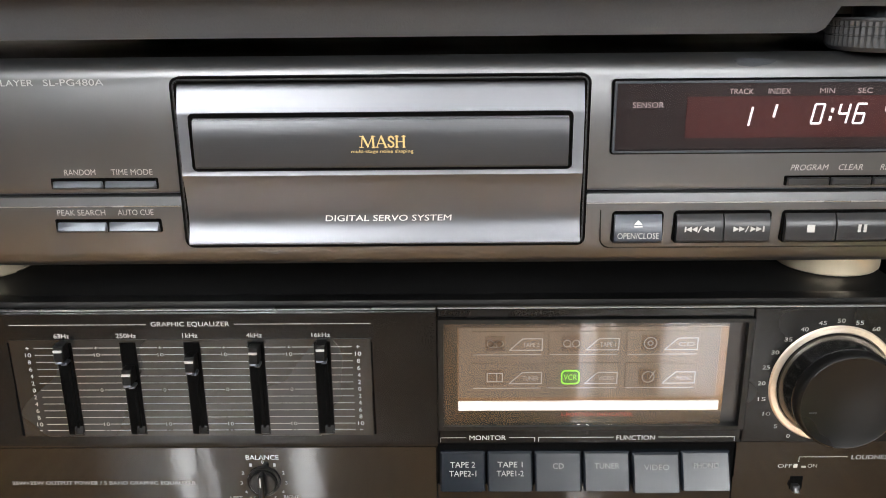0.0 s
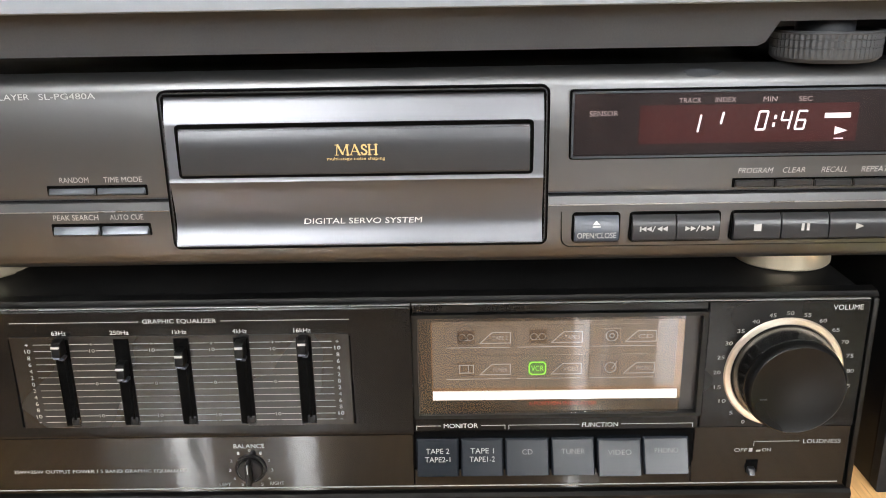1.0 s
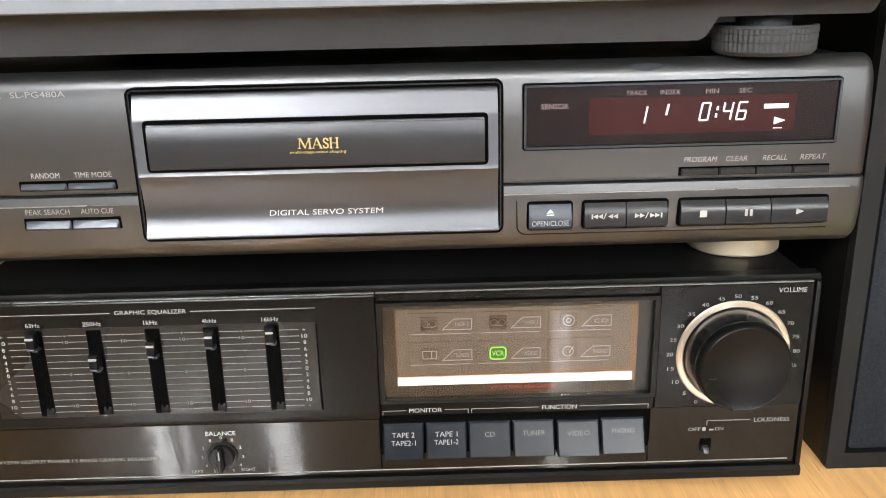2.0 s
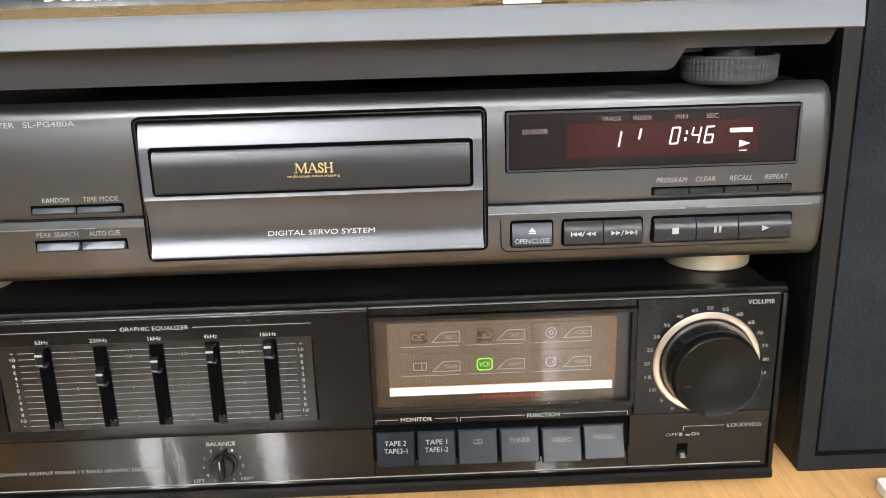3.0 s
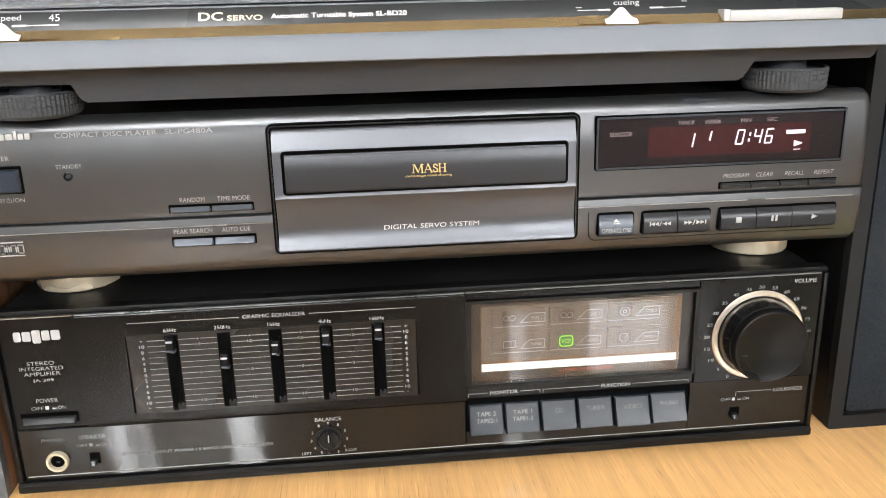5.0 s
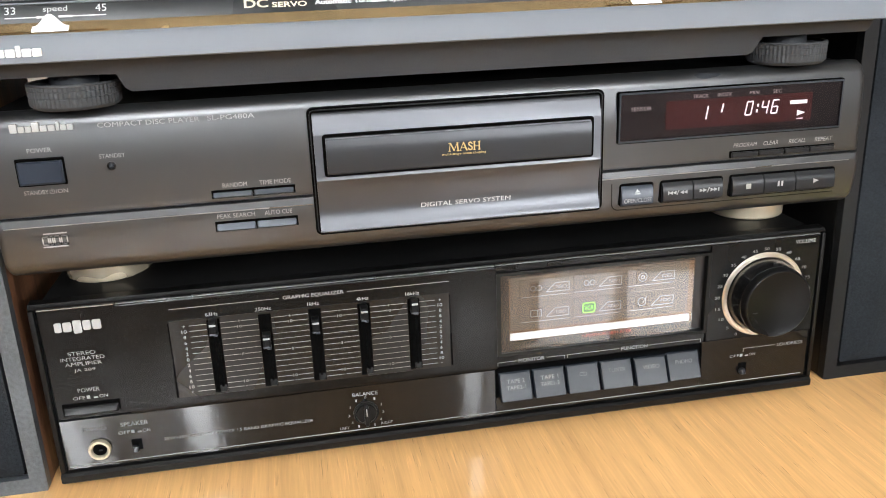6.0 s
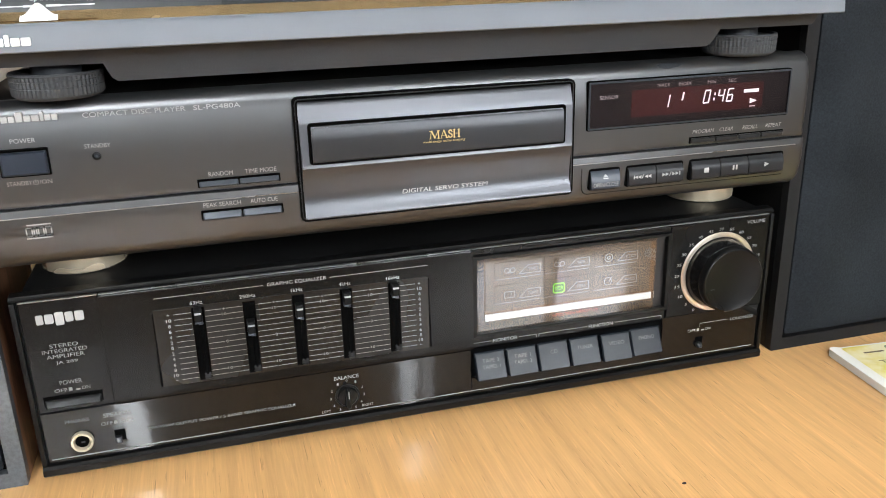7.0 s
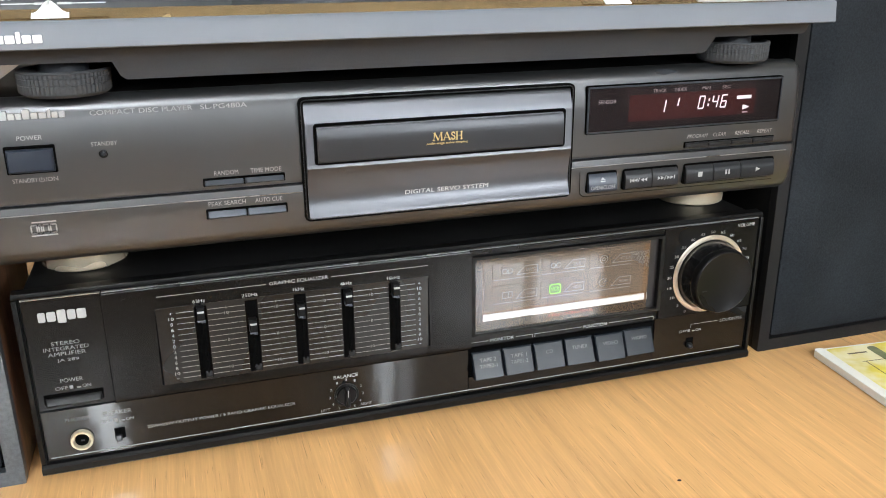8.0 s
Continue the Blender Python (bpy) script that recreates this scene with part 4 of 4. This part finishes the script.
    pane = part("display_pane", pl(80.5, 200.4, 162.3, 185.3, -10.5, -10.3, bev=0.00005), M_SMOKE, disp, "smoked glossy pane")
    pane.visible_shadow = False

    SEG = {"0": "abcdef", "1": "bc", "4": "bcfg", "6": "acdefg"}

    def digit(ch, x, z, w, h, name="digit"):
        bm = bmesh.new()
        s = 0.16 * h
        ends_ = {"a": ((0, 1), (1, 1)), "b": ((1, 1), (1, .5)), "c": ((1, .5), (1, 0)), "d": ((0, 0), (1, 0)), "e": ((0, .5), (0, 0)), "f": ((0, 1), (0, .5)), "g": ((0, .5), (1, .5))}
        for k in SEG[ch]:
            (u0, v0), (u1, v1) = ends_[k]
            p = [(x + u * w + s * v, z + v * h) for u, v in ((u0 + (u1 - u0) * .1, v0 + (v1 - v0) * .1), (u0 + (u1 - u0) * .9, v0 + (v1 - v0) * .9))]
            stroke([(q[0] / 1000, (q[1] + Z) / 1000) for q in p], 0.0007, -0.00985, bm)
        part(name, bm, M_VFD, disp, "white glowing digit", smooth=0)

    digit("1", 122.5, 170.6, 3.6, 6.4)
    digit("0", 147.3, 171.2, 3.2, 6.6)
    digit("4", 156.0, 171.2, 3.2, 6.6)
    digit("6", 161.6, 171.2, 3.2, 6.6)
    sm = bmesh.new()
    stroke([tuple(((134.5) / 1000, (173.8 + Z) / 1000)), tuple((135.2 / 1000, (177.4 + Z) / 1000))], 0.0008, -0.00985, sm)
    for q in (172.9, 175.7):
        stroke([(0.1536 + (q - 172) * 0.00016, (q - 0.35 + Z) / 1000), (0.1537 + (q - 172) * 0.00016, (q + 0.35 + Z) / 1000)], 0.0009, -0.00985, sm)
    part("digit", sm, M_VFD, disp, smooth=0)
    part("mode_lamp", pl(172.2, 181.6, 175.1, 176.9, -9.88, -9.6, bev=0.00003), M_VFD, disp)
    tri = bmesh.new()
    tri.faces.new([tri.verts.new((x / 1000, -0.00985, (z + Z) / 1000)) for x, z in ((176.4, 168.9), (181.0, 170.4), (176.4, 171.9))])
    stroke([(0.1766, (167.5 + Z) / 1000), (0.1797, (167.5 + Z) / 1000)], 0.0004, -0.00985, tri)
    part("play_lamp", tri, M_VFD, disp, smooth=0)

    # keys under the display
    # Key slots are flat black plates, the shade of the recess put into colour.
    part("key_slot", pl(140.8, 200.4, 149.3, 152.8, -9.6, -5, r=0.0004), M_VOID, c)
    for x0, x1 in ((141.7, 156.2), (156.8, 170.8), (171.4, 185.2), (185.8, 199.8)):
        part("key", pl(x0, x1, 149.6, 152.2, -10.6, -6, r=0.0003, bev=0.0004), M_BTN, c)
    for w, x0, x1 in (("PROGRAM", 142.5, 155.3), ("CLEAR", 159.0, 167.6), ("RECALL", 173.6, 183.2), ("REPEAT", 188.4, 198.2)):
        tx(w, x0, x1, 154.7, 156.8, -9.2, M_PRINT, shear=0.2, lift=0.0003)
    # transport keys
    ln = bmesh.new()
    stroke([(0.0768, (141 + Z) / 1000), (0.0770, (132 + Z) / 1000)] + [(0.0805 + 0.0035 * math.cos(radians(q)), (130.8 + Z + 3.5 * math.sin(radians(q))) / 1000) for q in range(190, 271, 10)] + [(0.2010, (127.2 + Z) / 1000)], 0.0005, -0.01075, ln)
    part("key_surround_line", ln, M_BLACK, c, smooth=0)
    for x0, x1 in ((80.9, 99.2), (102.7, 137.3), (140.9, 201.2)):
        part("key_slot", pl(x0, x1, 128.9, 140.8, -11.0, -5, r=0.0016, bev=0.0002), M_VOID, c)
    for x0, x1, kind in ((81.7, 98.4, "open"), (103.6, 119.9, "prev"), (120.4, 136.4, "next"), (141.9, 159.4, "stop"), (159.9, 177.4, "pause"), (177.9, 200.2, "play")):
        pts_ = [(-6, 129.6), (-12.4, 129.6), (-13.2, 130.3), (-13.2, 135.0), (-12.8, 137.0), (-12.0, 138.6), (-10.8, 139.9), (-6, 139.9)]
        if kind == "open":
            pts_ = [(-6, 129.6), (-12.6, 129.6), (-13.3, 130.4), (-13.15, 133.6), (-11.65, 138.6), (-10.8, 139.9), (-6, 139.9)]
        key = part("transport_key", profile(P(pts_), x0 / 1000, x1 / 1000), M_BTN_BLUE if kind == "open" else M_BTN, c, "dark grey transport key")
        bm = bmesh.new()
        xm, zm, y = (x0 + x1) / 2, 134.6, -0.01335
        back = 0.3 if kind == "open" else 0.0
        f = lambda *q: bm.faces.new([bm.verts.new((u / 1000, y + max(0.0, v - 133.4) * back / 1000, (v + Z) / 1000)) for u, v in q])
        if kind == "stop":
            f((xm - 1.4, zm - 1.4), (xm + 1.4, zm - 1.4), (xm + 1.4, zm + 1.4), (xm - 1.4, zm + 1.4))
        elif kind == "pause":
            for s in (-1.0, 1.0):
                f((xm + s - 0.55, zm - 1.4), (xm + s + 0.55, zm - 1.4), (xm + s + 0.55, zm + 1.4), (xm + s - 0.55, zm + 1.4))
        elif kind == "play":
            f((xm - 1.5, zm - 1.3), (xm + 1.6, zm), (xm - 1.5, zm + 1.3))
        elif kind == "open":
            f((xm - 1.5, zm + 1.6), (xm + 1.5, zm + 1.6), (xm, zm + 3.2))
            f((xm - 1.5, zm + 0.7), (xm + 1.5, zm + 0.7), (xm + 1.5, zm + 1.2), (xm - 1.5, zm + 1.2))
        else:
            s = -1 if kind == "prev" else 1
            for q in (-4.4, -2.4, 1.6, 3.6):
                f((xm + q - 1.0 * s + (0.4), zm - 1.0), (xm + q + 1.0 * s + 0.4, zm), (xm + q - 1.0 * s + 0.4, zm + 1.0))
            e = xm - 5.2 if s < 0 else xm + 5.6
            f((e - 0.3, zm - 1.0), (e + 0.3, zm - 1.0), (e + 0.3, zm + 1.0), (e - 0.3, zm + 1.0))
            f((xm - 0.9, zm - 1.2), (xm - 0.5, zm - 1.2), (xm + 0.5, zm + 1.2), (xm + 0.1, zm + 1.2))
        part("symbol", bm, M_PRINT, key, smooth=0)
        if kind == "open":
            tx("OPEN/CLOSE", x0 + 1.0, x1 - 1.0, 131.2, 133.4, -13.2, M_PRINT, key)

    # left side
    xs = [(-198.6, -195.6, 3.9), (-195.2, -192.6, 2.7), (-192.2, -189.8, 2.7), (-189.4, -186.6, 4.2), (-186.2, -183.4, 2.7), (-183.0, -180.0, 2.7), (-179.6, -178.2, 3.9), (-177.8, -175.4, 2.7), (-175.0, -172.6, 2.7)]
    for u, v, h in xs:
        part("badge_block", pl(u, v, 186.0, 186.0 + h, -9.2, -7.4, r=0.0004, bev=0.0001), M_PRINT, c, "white raised badge block")
    tx("COMPACT DISC PLAYER", -162.6, -119.0, 186.0, 188.2, -8.1, M_PRINT, lift=0.0004)
    tx("SL-PG480A", -115.6, -94.8, 186.0, 188.2, -8.1, M_PRINT, lift=0.0004)
    tx("POWER", -193.2, -183.0, 177.0, 179.0, -9.1, M_PRINT, lift=0.0003)
    part("key_slot", pl(-199.2, -178.6, 162.2, 174.6, -9.6, -5, r=0.0006), M_VOID, c)
    part("power_key", pl(-198.4, -179.5, 162.9, 173.2, -11.4, -6, r=0.0005, bev=0.0008, lean=0.0002), M_BTN_BLUE, c, "dark blue-grey power key")
    tx("STANDBY", -197.6, -187.4, 158.4, 160.3, -9.3, M_PRINT, lift=0.0003)
    pw = bmesh.new()
    stroke(circle_pts(-0.1858, (159.3 + Z) / 1000, 0.0010, 24, 125, 415), 0.00022, -0.0097, pw)
    stroke([(-0.1858, (159.3 + Z) / 1000), (-0.1858, (160.5 + Z) / 1000)], 0.0003, -0.0097, pw)
    part("symbol", pw, M_PRINT, c, smooth=0)
    tx("/ON", -184.4, -179.2, 158.4, 160.3, -9.3, M_PRINT, lift=0.0003)
    tx("STANDBY", -163.8, -152.8, 172.5, 174.4, -9.2, M_PRINT, lift=0.0003)
    ld = part("standby_lamp", turned([(0.0019, 0.0), (0.0019, 0.0006), (0.0015, 0.0008), (0.0013, 0.0004)], 28, "y", (-0.1592, -0.0092, (168.9 + Z) / 1000)), M_BLACK, c)
    part("lens", turned([(0.0012, 0.0), (0.0011, 0.0006), (0.0006, 0.0010)], 20, "y", (-0.1592, -0.0092, (168.9 + Z) / 1000)), M_BTN_L, ld)
    for z0, z1, tilt in ((149.8, 153.8, 0.0010), (134.2, 139.2, 0.0011)):
        y = face_y((z0 + z1) / 2)
        part("key_slot", pl(-117.8, -79.6, z0, z1, y - 0.4, -5, r=0.0005), M_VOID, c)
        for x0, x1 in ((-117.1, -99.2), (-98.6, -80.3)):
            part("key", pl(x0, x1, z0 + 0.35, z1 - 0.75, y - 1.7, -6, r=0.0004, bev=0.0006, lean=tilt), M_BTN_L, c, "grey push key")
    for w, x0, x1, z in (("RANDOM", -112.4, -101.4, 154.9), ("TIME MODE", -95.8, -81.2, 154.9), ("PEAK SEARCH", -116.4, -99.2, 140.6), ("AUTO CUE", -94.8, -82.0, 140.6)):
        tx(w, x0, x1, z, z + 2.1, face_y(z + 1), M_PRINT, lift=0.0004)
    dl = bmesh.new()
    y = face_y(137) / 1000 - 0.0003
    for zz, xa, xb in ((140.3, -192.6, -183.0), (134.1, -193.4, -183.0)):
        stroke([(xa / 1000, (zz + Z) / 1000), (xb / 1000, (zz + Z) / 1000)], 0.0006, y, dl)
    for xa, xb in ((-193.4, -191.0), (-190.2, -189.2), (-188.4, -186.2), (-185.4, -183.0)):
        stroke(rrect(xa / 1000, xb / 1000, (135.2 + Z) / 1000, (138.9 + Z) / 1000, 0.0005), 0.0006, y, dl, True)
    part("format_badge", dl, M_PRINT, c, "small pale printed badge", smooth=0)


cd_player()


# ---- record player ----
def turntable():
    z0 = 0.1949
    t = thing("turntable", "grey record player with smoked lid and ribbed feet", "turntable", at=(0, 0, z0))
    XL, XR = -0.2185, 0.2120

    def P(v):
        return [(y, z - z0) for y, z in v]

    band = [(0.0, 0.2168), (-0.0314, 0.2168), (-0.0320, 0.2173), (-0.0308, 0.2271), (-0.0302, 0.2277), (0.0, 0.2278)]
    part("plinth_band", profile(P(band), XL, XR), M_TT, t, "light grey plinth front", smooth=50)
    # Raised edge added for the bright line atop the band, in plain plinth grey.
    part("edge_bead", profile(P([(-0.0309, 0.2274), (-0.0307, 0.2279), (-0.0299, 0.2282), (-0.0298, 0.2278)]), XL + 0.001, XR - 0.001), M_TT, t, "thin raised edge in grey plinth paint")
    part("plinth", block(XL + 0.001, XR - 0.001, -0.001, 0.335, 0.2169 - z0, 0.2386 - z0, 0.001), M_TT, t)
    part("plinth_top", block(XL + 0.001, XR - 0.001, -0.0190, -0.0060, 0.2392 - z0, 0.2398 - z0, 0.0002), M_TT, t)
    part("bronze_strip", profile(P([(-0.0298, 0.2279), (-0.0228, 0.2320), (-0.0220, 0.2279)]), XL + 0.0015, XR - 0.0015), M_BRONZE, t, "bronze coloured bevelled strip")
    slope = ((-0.0227, 0.2321 - z0), (-0.0190, 0.2391 - z0))
    part("control_strip", profile(P([(-0.0226, 0.2280), (-0.0226, 0.2321), (-0.0190, 0.2391), (0.0, 0.2391), (0.0, 0.2280)]), XL + 0.0015, XR - 0.0015), M_TTSTRIP, t, "black control strip")
    part("top_plate", block(XL + 0.001, XR - 0.001, -0.0058, 0.334, 0.2392 - z0, 0.2396 - z0, 0.0001), M_BLACK, t)
    # under body, cut away above each foot
    bm = bmesh.new()
    out = [(-0.2085, 0.2166), (-0.2065, 0.2100), (-0.1500, 0.2096), (-0.1474, 0.2034), (-0.1450, 0.2016), (0.1438, 0.2016), (0.1463, 0.2030), (0.1500, 0.2100), (0.2055, 0.2100), (0.2070, 0.2112), (0.2090, 0.2166)]
    f = [bm.verts.new((x, -0.0175 + (0.2166 - z) * 0.25, z - z0)) for x, z in out]
    b = [bm.verts.new((x, 0.325, z - z0)) for x, z in out]
    bridge(bm, f, b)
    bm.faces.new(f)
    bm.faces.new(b[::-1])
    part("under_body", bm, M_TTLOW, t, "dark plastic under body")
    for fx in (-0.1716, 0.1740):
        for fy in (0.0015, 0.29):
            bm = bmesh.new()
            n = 120
            rings = []
            for h, r, rib in ((0.0, 0.0168, 0), (0.0004, 0.0178, 0), (0.0016, 0.0190, 0), (0.0020, 0.0193, 1), (0.0050, 0.0194, 1), (0.0052, 0.0192, 1), (0.0056, 0.0192, 1), (0.0058, 0.0195, 1), (0.0079, 0.0195, 1), (0.0081, 0.0193, 1), (0.0084, 0.0193, 1), (0.0086, 0.0196, 1), (0.0100, 0.0196, 1), (0.0104, 0.0196, 0), (0.0112, 0.0192, 0), (0.0112, 0.0178, 0), (0.0100, 0.0174, 0)):
                rings.append([bm.verts.new((fx + (r - rib * (0.0004 if k % 2 else 0)) * math.cos(2 * math.pi * k / n), fy + (r - rib * (0.0004 if k % 2 else 0)) * math.sin(2 * math.pi * k / n), h)) for k in range(n)])
            for a_, b_ in zip(rings, rings[1:]):
                bridge(bm, a_, b_)
            bm.faces.new(rings[0])
            bm.faces.new(rings[-1])
            ft = part("foot", bm, M_RUBBER, t, "ribbed dark grey rubber foot", smooth=20)
            part("foot_stem", turned([(0.0105, 0.0095), (0.0105, 0.0165)], 40, "z", (fx, fy + 0.002, 0)), M_TTLOW, ft)
    # controls
    for x0, x1, kx in ((-0.2010, -0.1480, -0.1700), (0.0650, 0.1010, 0.0838)):
        sl = part("lever_slot", profile(P([(-0.0285, 0.2291), (-0.0230, 0.2322), (-0.0230, 0.2300)]), x0, x1), M_BRONZE, t)
        bm = bmesh.new()
        n = 20
        for k in range(n):
            u0, u1 = -1 + 2 * k / n, -1 + 2 * (k + 1) / n
            h = lambda u: 0.0047 * (0.5 + 0.5 * math.cos(math.pi * min(1, abs(u) * 1.05))) ** 1.1 + 0.0004
            vs = [(kx + 0.0070 * u0, 0), (kx + 0.0070 * u1, 0), (kx + 0.0070 * u1, h(u1)), (kx + 0.0070 * u0, h(u0))]
            fr = [bm.verts.new((x, -0.0292, 0.2288 + q - z0)) for x, q in vs]
            bk = [bm.verts.new((x, -0.0262, 0.2305 + q - z0)) for x, q in vs]
            bridge(bm, fr, bk)
            bm.faces.new(fr)
            bm.faces.new(bk[::-1])
        bmesh.ops.remove_doubles(bm, verts=bm.verts, dist=1e-6)
        part("lever", bm, M_WHITE, sl, "white sliding lever")
    part("stop_well", block(0.1285, 0.1315, -0.0290, -0.016, 0.2286 - z0, 0.2335 - z0, 0.0004), M_STOP, t)
    part("stop_key", block(0.1310, 0.1820, -0.0296, -0.0150, 0.2284 - z0, 0.2330 - z0, 0.0006), M_STOP, t, "long pale stop key")
    L = lambda w, x0, x1, s0, s1, mat=M_PRINT, **k: letters(w, x0 / 1000, x1 / 1000, s0, s1, 0, mat, t, slope=slope, **k)
    L("DC", -93.6, -83.6, 0.30, 0.78, M_CREAM, fat=0.02)
    L("SERVO", -82.0, -67.4, 0.28, 0.58, M_CREAM, fat=0.02)
    L("Automatic Turntable System SL-BD20", -64.0, -7.4, 0.26, 0.62, M_WHITE, fat=0.012)
    L("cueing", 82.2, 93.6, 0.50, 0.88, M_PRINT_HI)
    L("stop", 153.0, 160.0, 0.72, 1.0, M_PRINT_HI)
    L("speed", -173.4, -164.0, 0.50, 0.90, M_PRINT_HI)
    L("33", -188.0, -183.8, 0.50, 0.90, M_PRINT_HI)
    L("45", -153.2, -148.8, 0.50, 0.90, M_PRINT_HI)
    def srule(x0, x1, s, w, rb):
        q = [(x0, s - w), (x1, s - w), (x1, s + w), (x0, s + w)]
        rb.faces.new([rb.verts.new((x / 1000, -0.0002 + slope[0][0] + (slope[1][0] - slope[0][0]) * v, slope[0][1] + (slope[1][1] - slope[0][1]) * v)) for x, v in q])

    for n_, (x0, x1, s, w) in enumerate(((66, 80, 0.34, 0.02), (75, 80.5, 0.34, 0.05), (98, 104, 0.40, 0.05), (98, 114, 0.40, 0.02), (-188, -171.5, 0.30, 0.03), (-167.5, -149, 0.30, 0.03), (-176, -171, 0.30, 0.06), (-167.5, -162, 0.30, 0.06), (65.5, 68, 0.50, 0.02), (112.5, 115, 0.74, 0.02))):
        rb = bmesh.new()
        srule(x0, x1, s, w, rb)
        part("scale_rule", rb, M_PRINT_HI, t, smooth=0)
    for u, v, h in ((-207, -203.2, 4.4), (-202.6, -199.4, 3.1), (-198.8, -195.8, 3.1), (-195.2, -191.8, 4.6), (-191.2, -187.8, 3.1), (-187.2, -183.8, 3.1), (-183.2, -181.6, 4.4), (-181.0, -177.8, 3.1), (-177.2, -173.8, 3.1)):
        part("badge_block", plate(u / 1000, v / 1000, 0.2197 - z0, 0.2197 + h / 1000 - z0, -0.0326, -0.030, 0.0004, 0.0001), M_WHITE, t, "white raised badge block")
    # smoked lid: front, sides, top
    lid = bmesh.new()
    o = [(XL + 0.003, -0.0050), (XR - 0.003, -0.0050), (XR - 0.003, 0.331), (XL + 0.003, 0.331)]
    w = 0.0028
    i = [(XL + 0.003 + w, -0.0050 + w), (XR - 0.003 - w, -0.0050 + w), (XR - 0.003 - w, 0.331 - w), (XL + 0.003 + w, 0.331 - w)]
    top = 0.285
    rings = [[lid.verts.new((x, y, z - z0)) for x, y in p] for p, z in ((i, 0.2406), (o, 0.2406), (o, top), )]
    inner = [lid.verts.new((x, y, top - w - z0)) for x, y in i]
    bridge(lid, rings[0], rings[1])
    bridge(lid, rings[1], rings[2])
    lid.faces.new(rings[2])
    bridge(lid, rings[0], inner)
    lid.faces.new(inner)
    lidp = part("lid", lid, M_COVER, t, "smoked clear acrylic lid", smooth=0)
    lidp.visible_shadow = False
    part("platter", turned([(0.150, 0.2397 - z0), (0.152, 0.241 - z0), (0.152, 0.250 - z0), (0.146, 0.2515 - z0)], 96, "z", (-0.03, 0.175, 0)), M_RUBBER, t, "dark rubber-covered platter")


turntable()


# ---- small things on the table ----
def magazine():
    m = thing("magazine", "white edged magazine with a yellow printed cover lying flat", "magazine", at=(0.258, -0.006, 0))
    m.scale.z = 0.78
    # corner at the origin, long edge to the front, short edge to the side
    ux, uy = Vector((-0.0858, -0.9963, 0)), Vector((0.9963, -0.0858, 0))

    def sheet(a0, a1, b0, b1, z0, z1, r=0.0):
        bm = bmesh.new()
        q = rrect(a0, a1, b0, b1, r, 4)
        lo = [bm.verts.new(ux * a + uy * b + Vector((0, 0, z0))) for a, b in q]
        hi = [bm.verts.new(ux * a + uy * b + Vector((0, 0, z1))) for a, b in q]
        bridge(bm, lo, hi)
        bm.faces.new(lo)
        bm.faces.new(hi[::-1])
        return bm

    part("page_block", sheet(0, 0.20, 0, 0.14, 0.0006, 0.0062, 0.004), M_PAPER, m)
    part("spine_fold", sheet(-0.0012, 0.2008, -0.0014, 0.0060, 0.0009, 0.0070, 0.003), M_PAPER, m)
    part("back_cover", sheet(-0.0004, 0.2004, -0.0004, 0.1404, 0, 0.0005, 0.004), M_INK, m)
    part("cover", sheet(-0.0003, 0.2003, -0.0003, 0.1403, 0.0063, 0.0066, 0.004), M_PAPER, m)
    part("cover_print", sheet(0.0012, 0.19, 0.0032, 0.136, 0.00662, 0.00672, 0.006), M_YELLOW, m, "yellow cover picture")
    part("white_patch", sheet(0.012, 0.040, 0.052, 0.11, 0.00674, 0.0068, 0.010), M_PAPER, m)
    part("olive_stroke", sheet(0.004, 0.060, 0.034, 0.041, 0.00682, 0.0069, 0.003), M_GREENINK, m)
    bm = sheet(0.022, 0.0225, 0.018, 0.045, 0.00692, 0.007)
    for a0, a1, b0, b1 in ((0.0450, 0.0456, 0.020, 0.055), (0.022, 0.0456, 0.020, 0.0206), (0.010, 0.0115, 0.016, 0.030), (0.052, 0.0526, 0.018, 0.05)):
        extra = sheet(a0, a1, b0, b1, 0.00692, 0.007)
        me = bpy.data.meshes.new("tmp")
        extra.to_mesh(me)
        extra.free()
        bm.from_mesh(me)
        bpy.data.meshes.remove(me)
    part("print_lines", bm, M_INK, m)
    part("dark_disc", turned([(0.006, 0.00692), (0.006, 0.007)], 24, "z", tuple(ux * 0.034 + uy * 0.036)), M_INK, m)


magazine()
bm = bmesh.new()
bmesh.ops.create_icosphere(bm, subdivisions=2, radius=0.0008)
for v in bm.verts:
    v.co = Vector((v.co.x * 1.5, v.co.y, v.co.z * 0.45)) * (1 + 0.3 * noise.noise(v.co * 900)) + Vector((0, 0, 0.0004))
crumb = tagged(part("crumb", bm, M_DIRT), "tiny dark crumb lying on the table", "crumb")
crumb.location = (0.096, -0.098, 0)
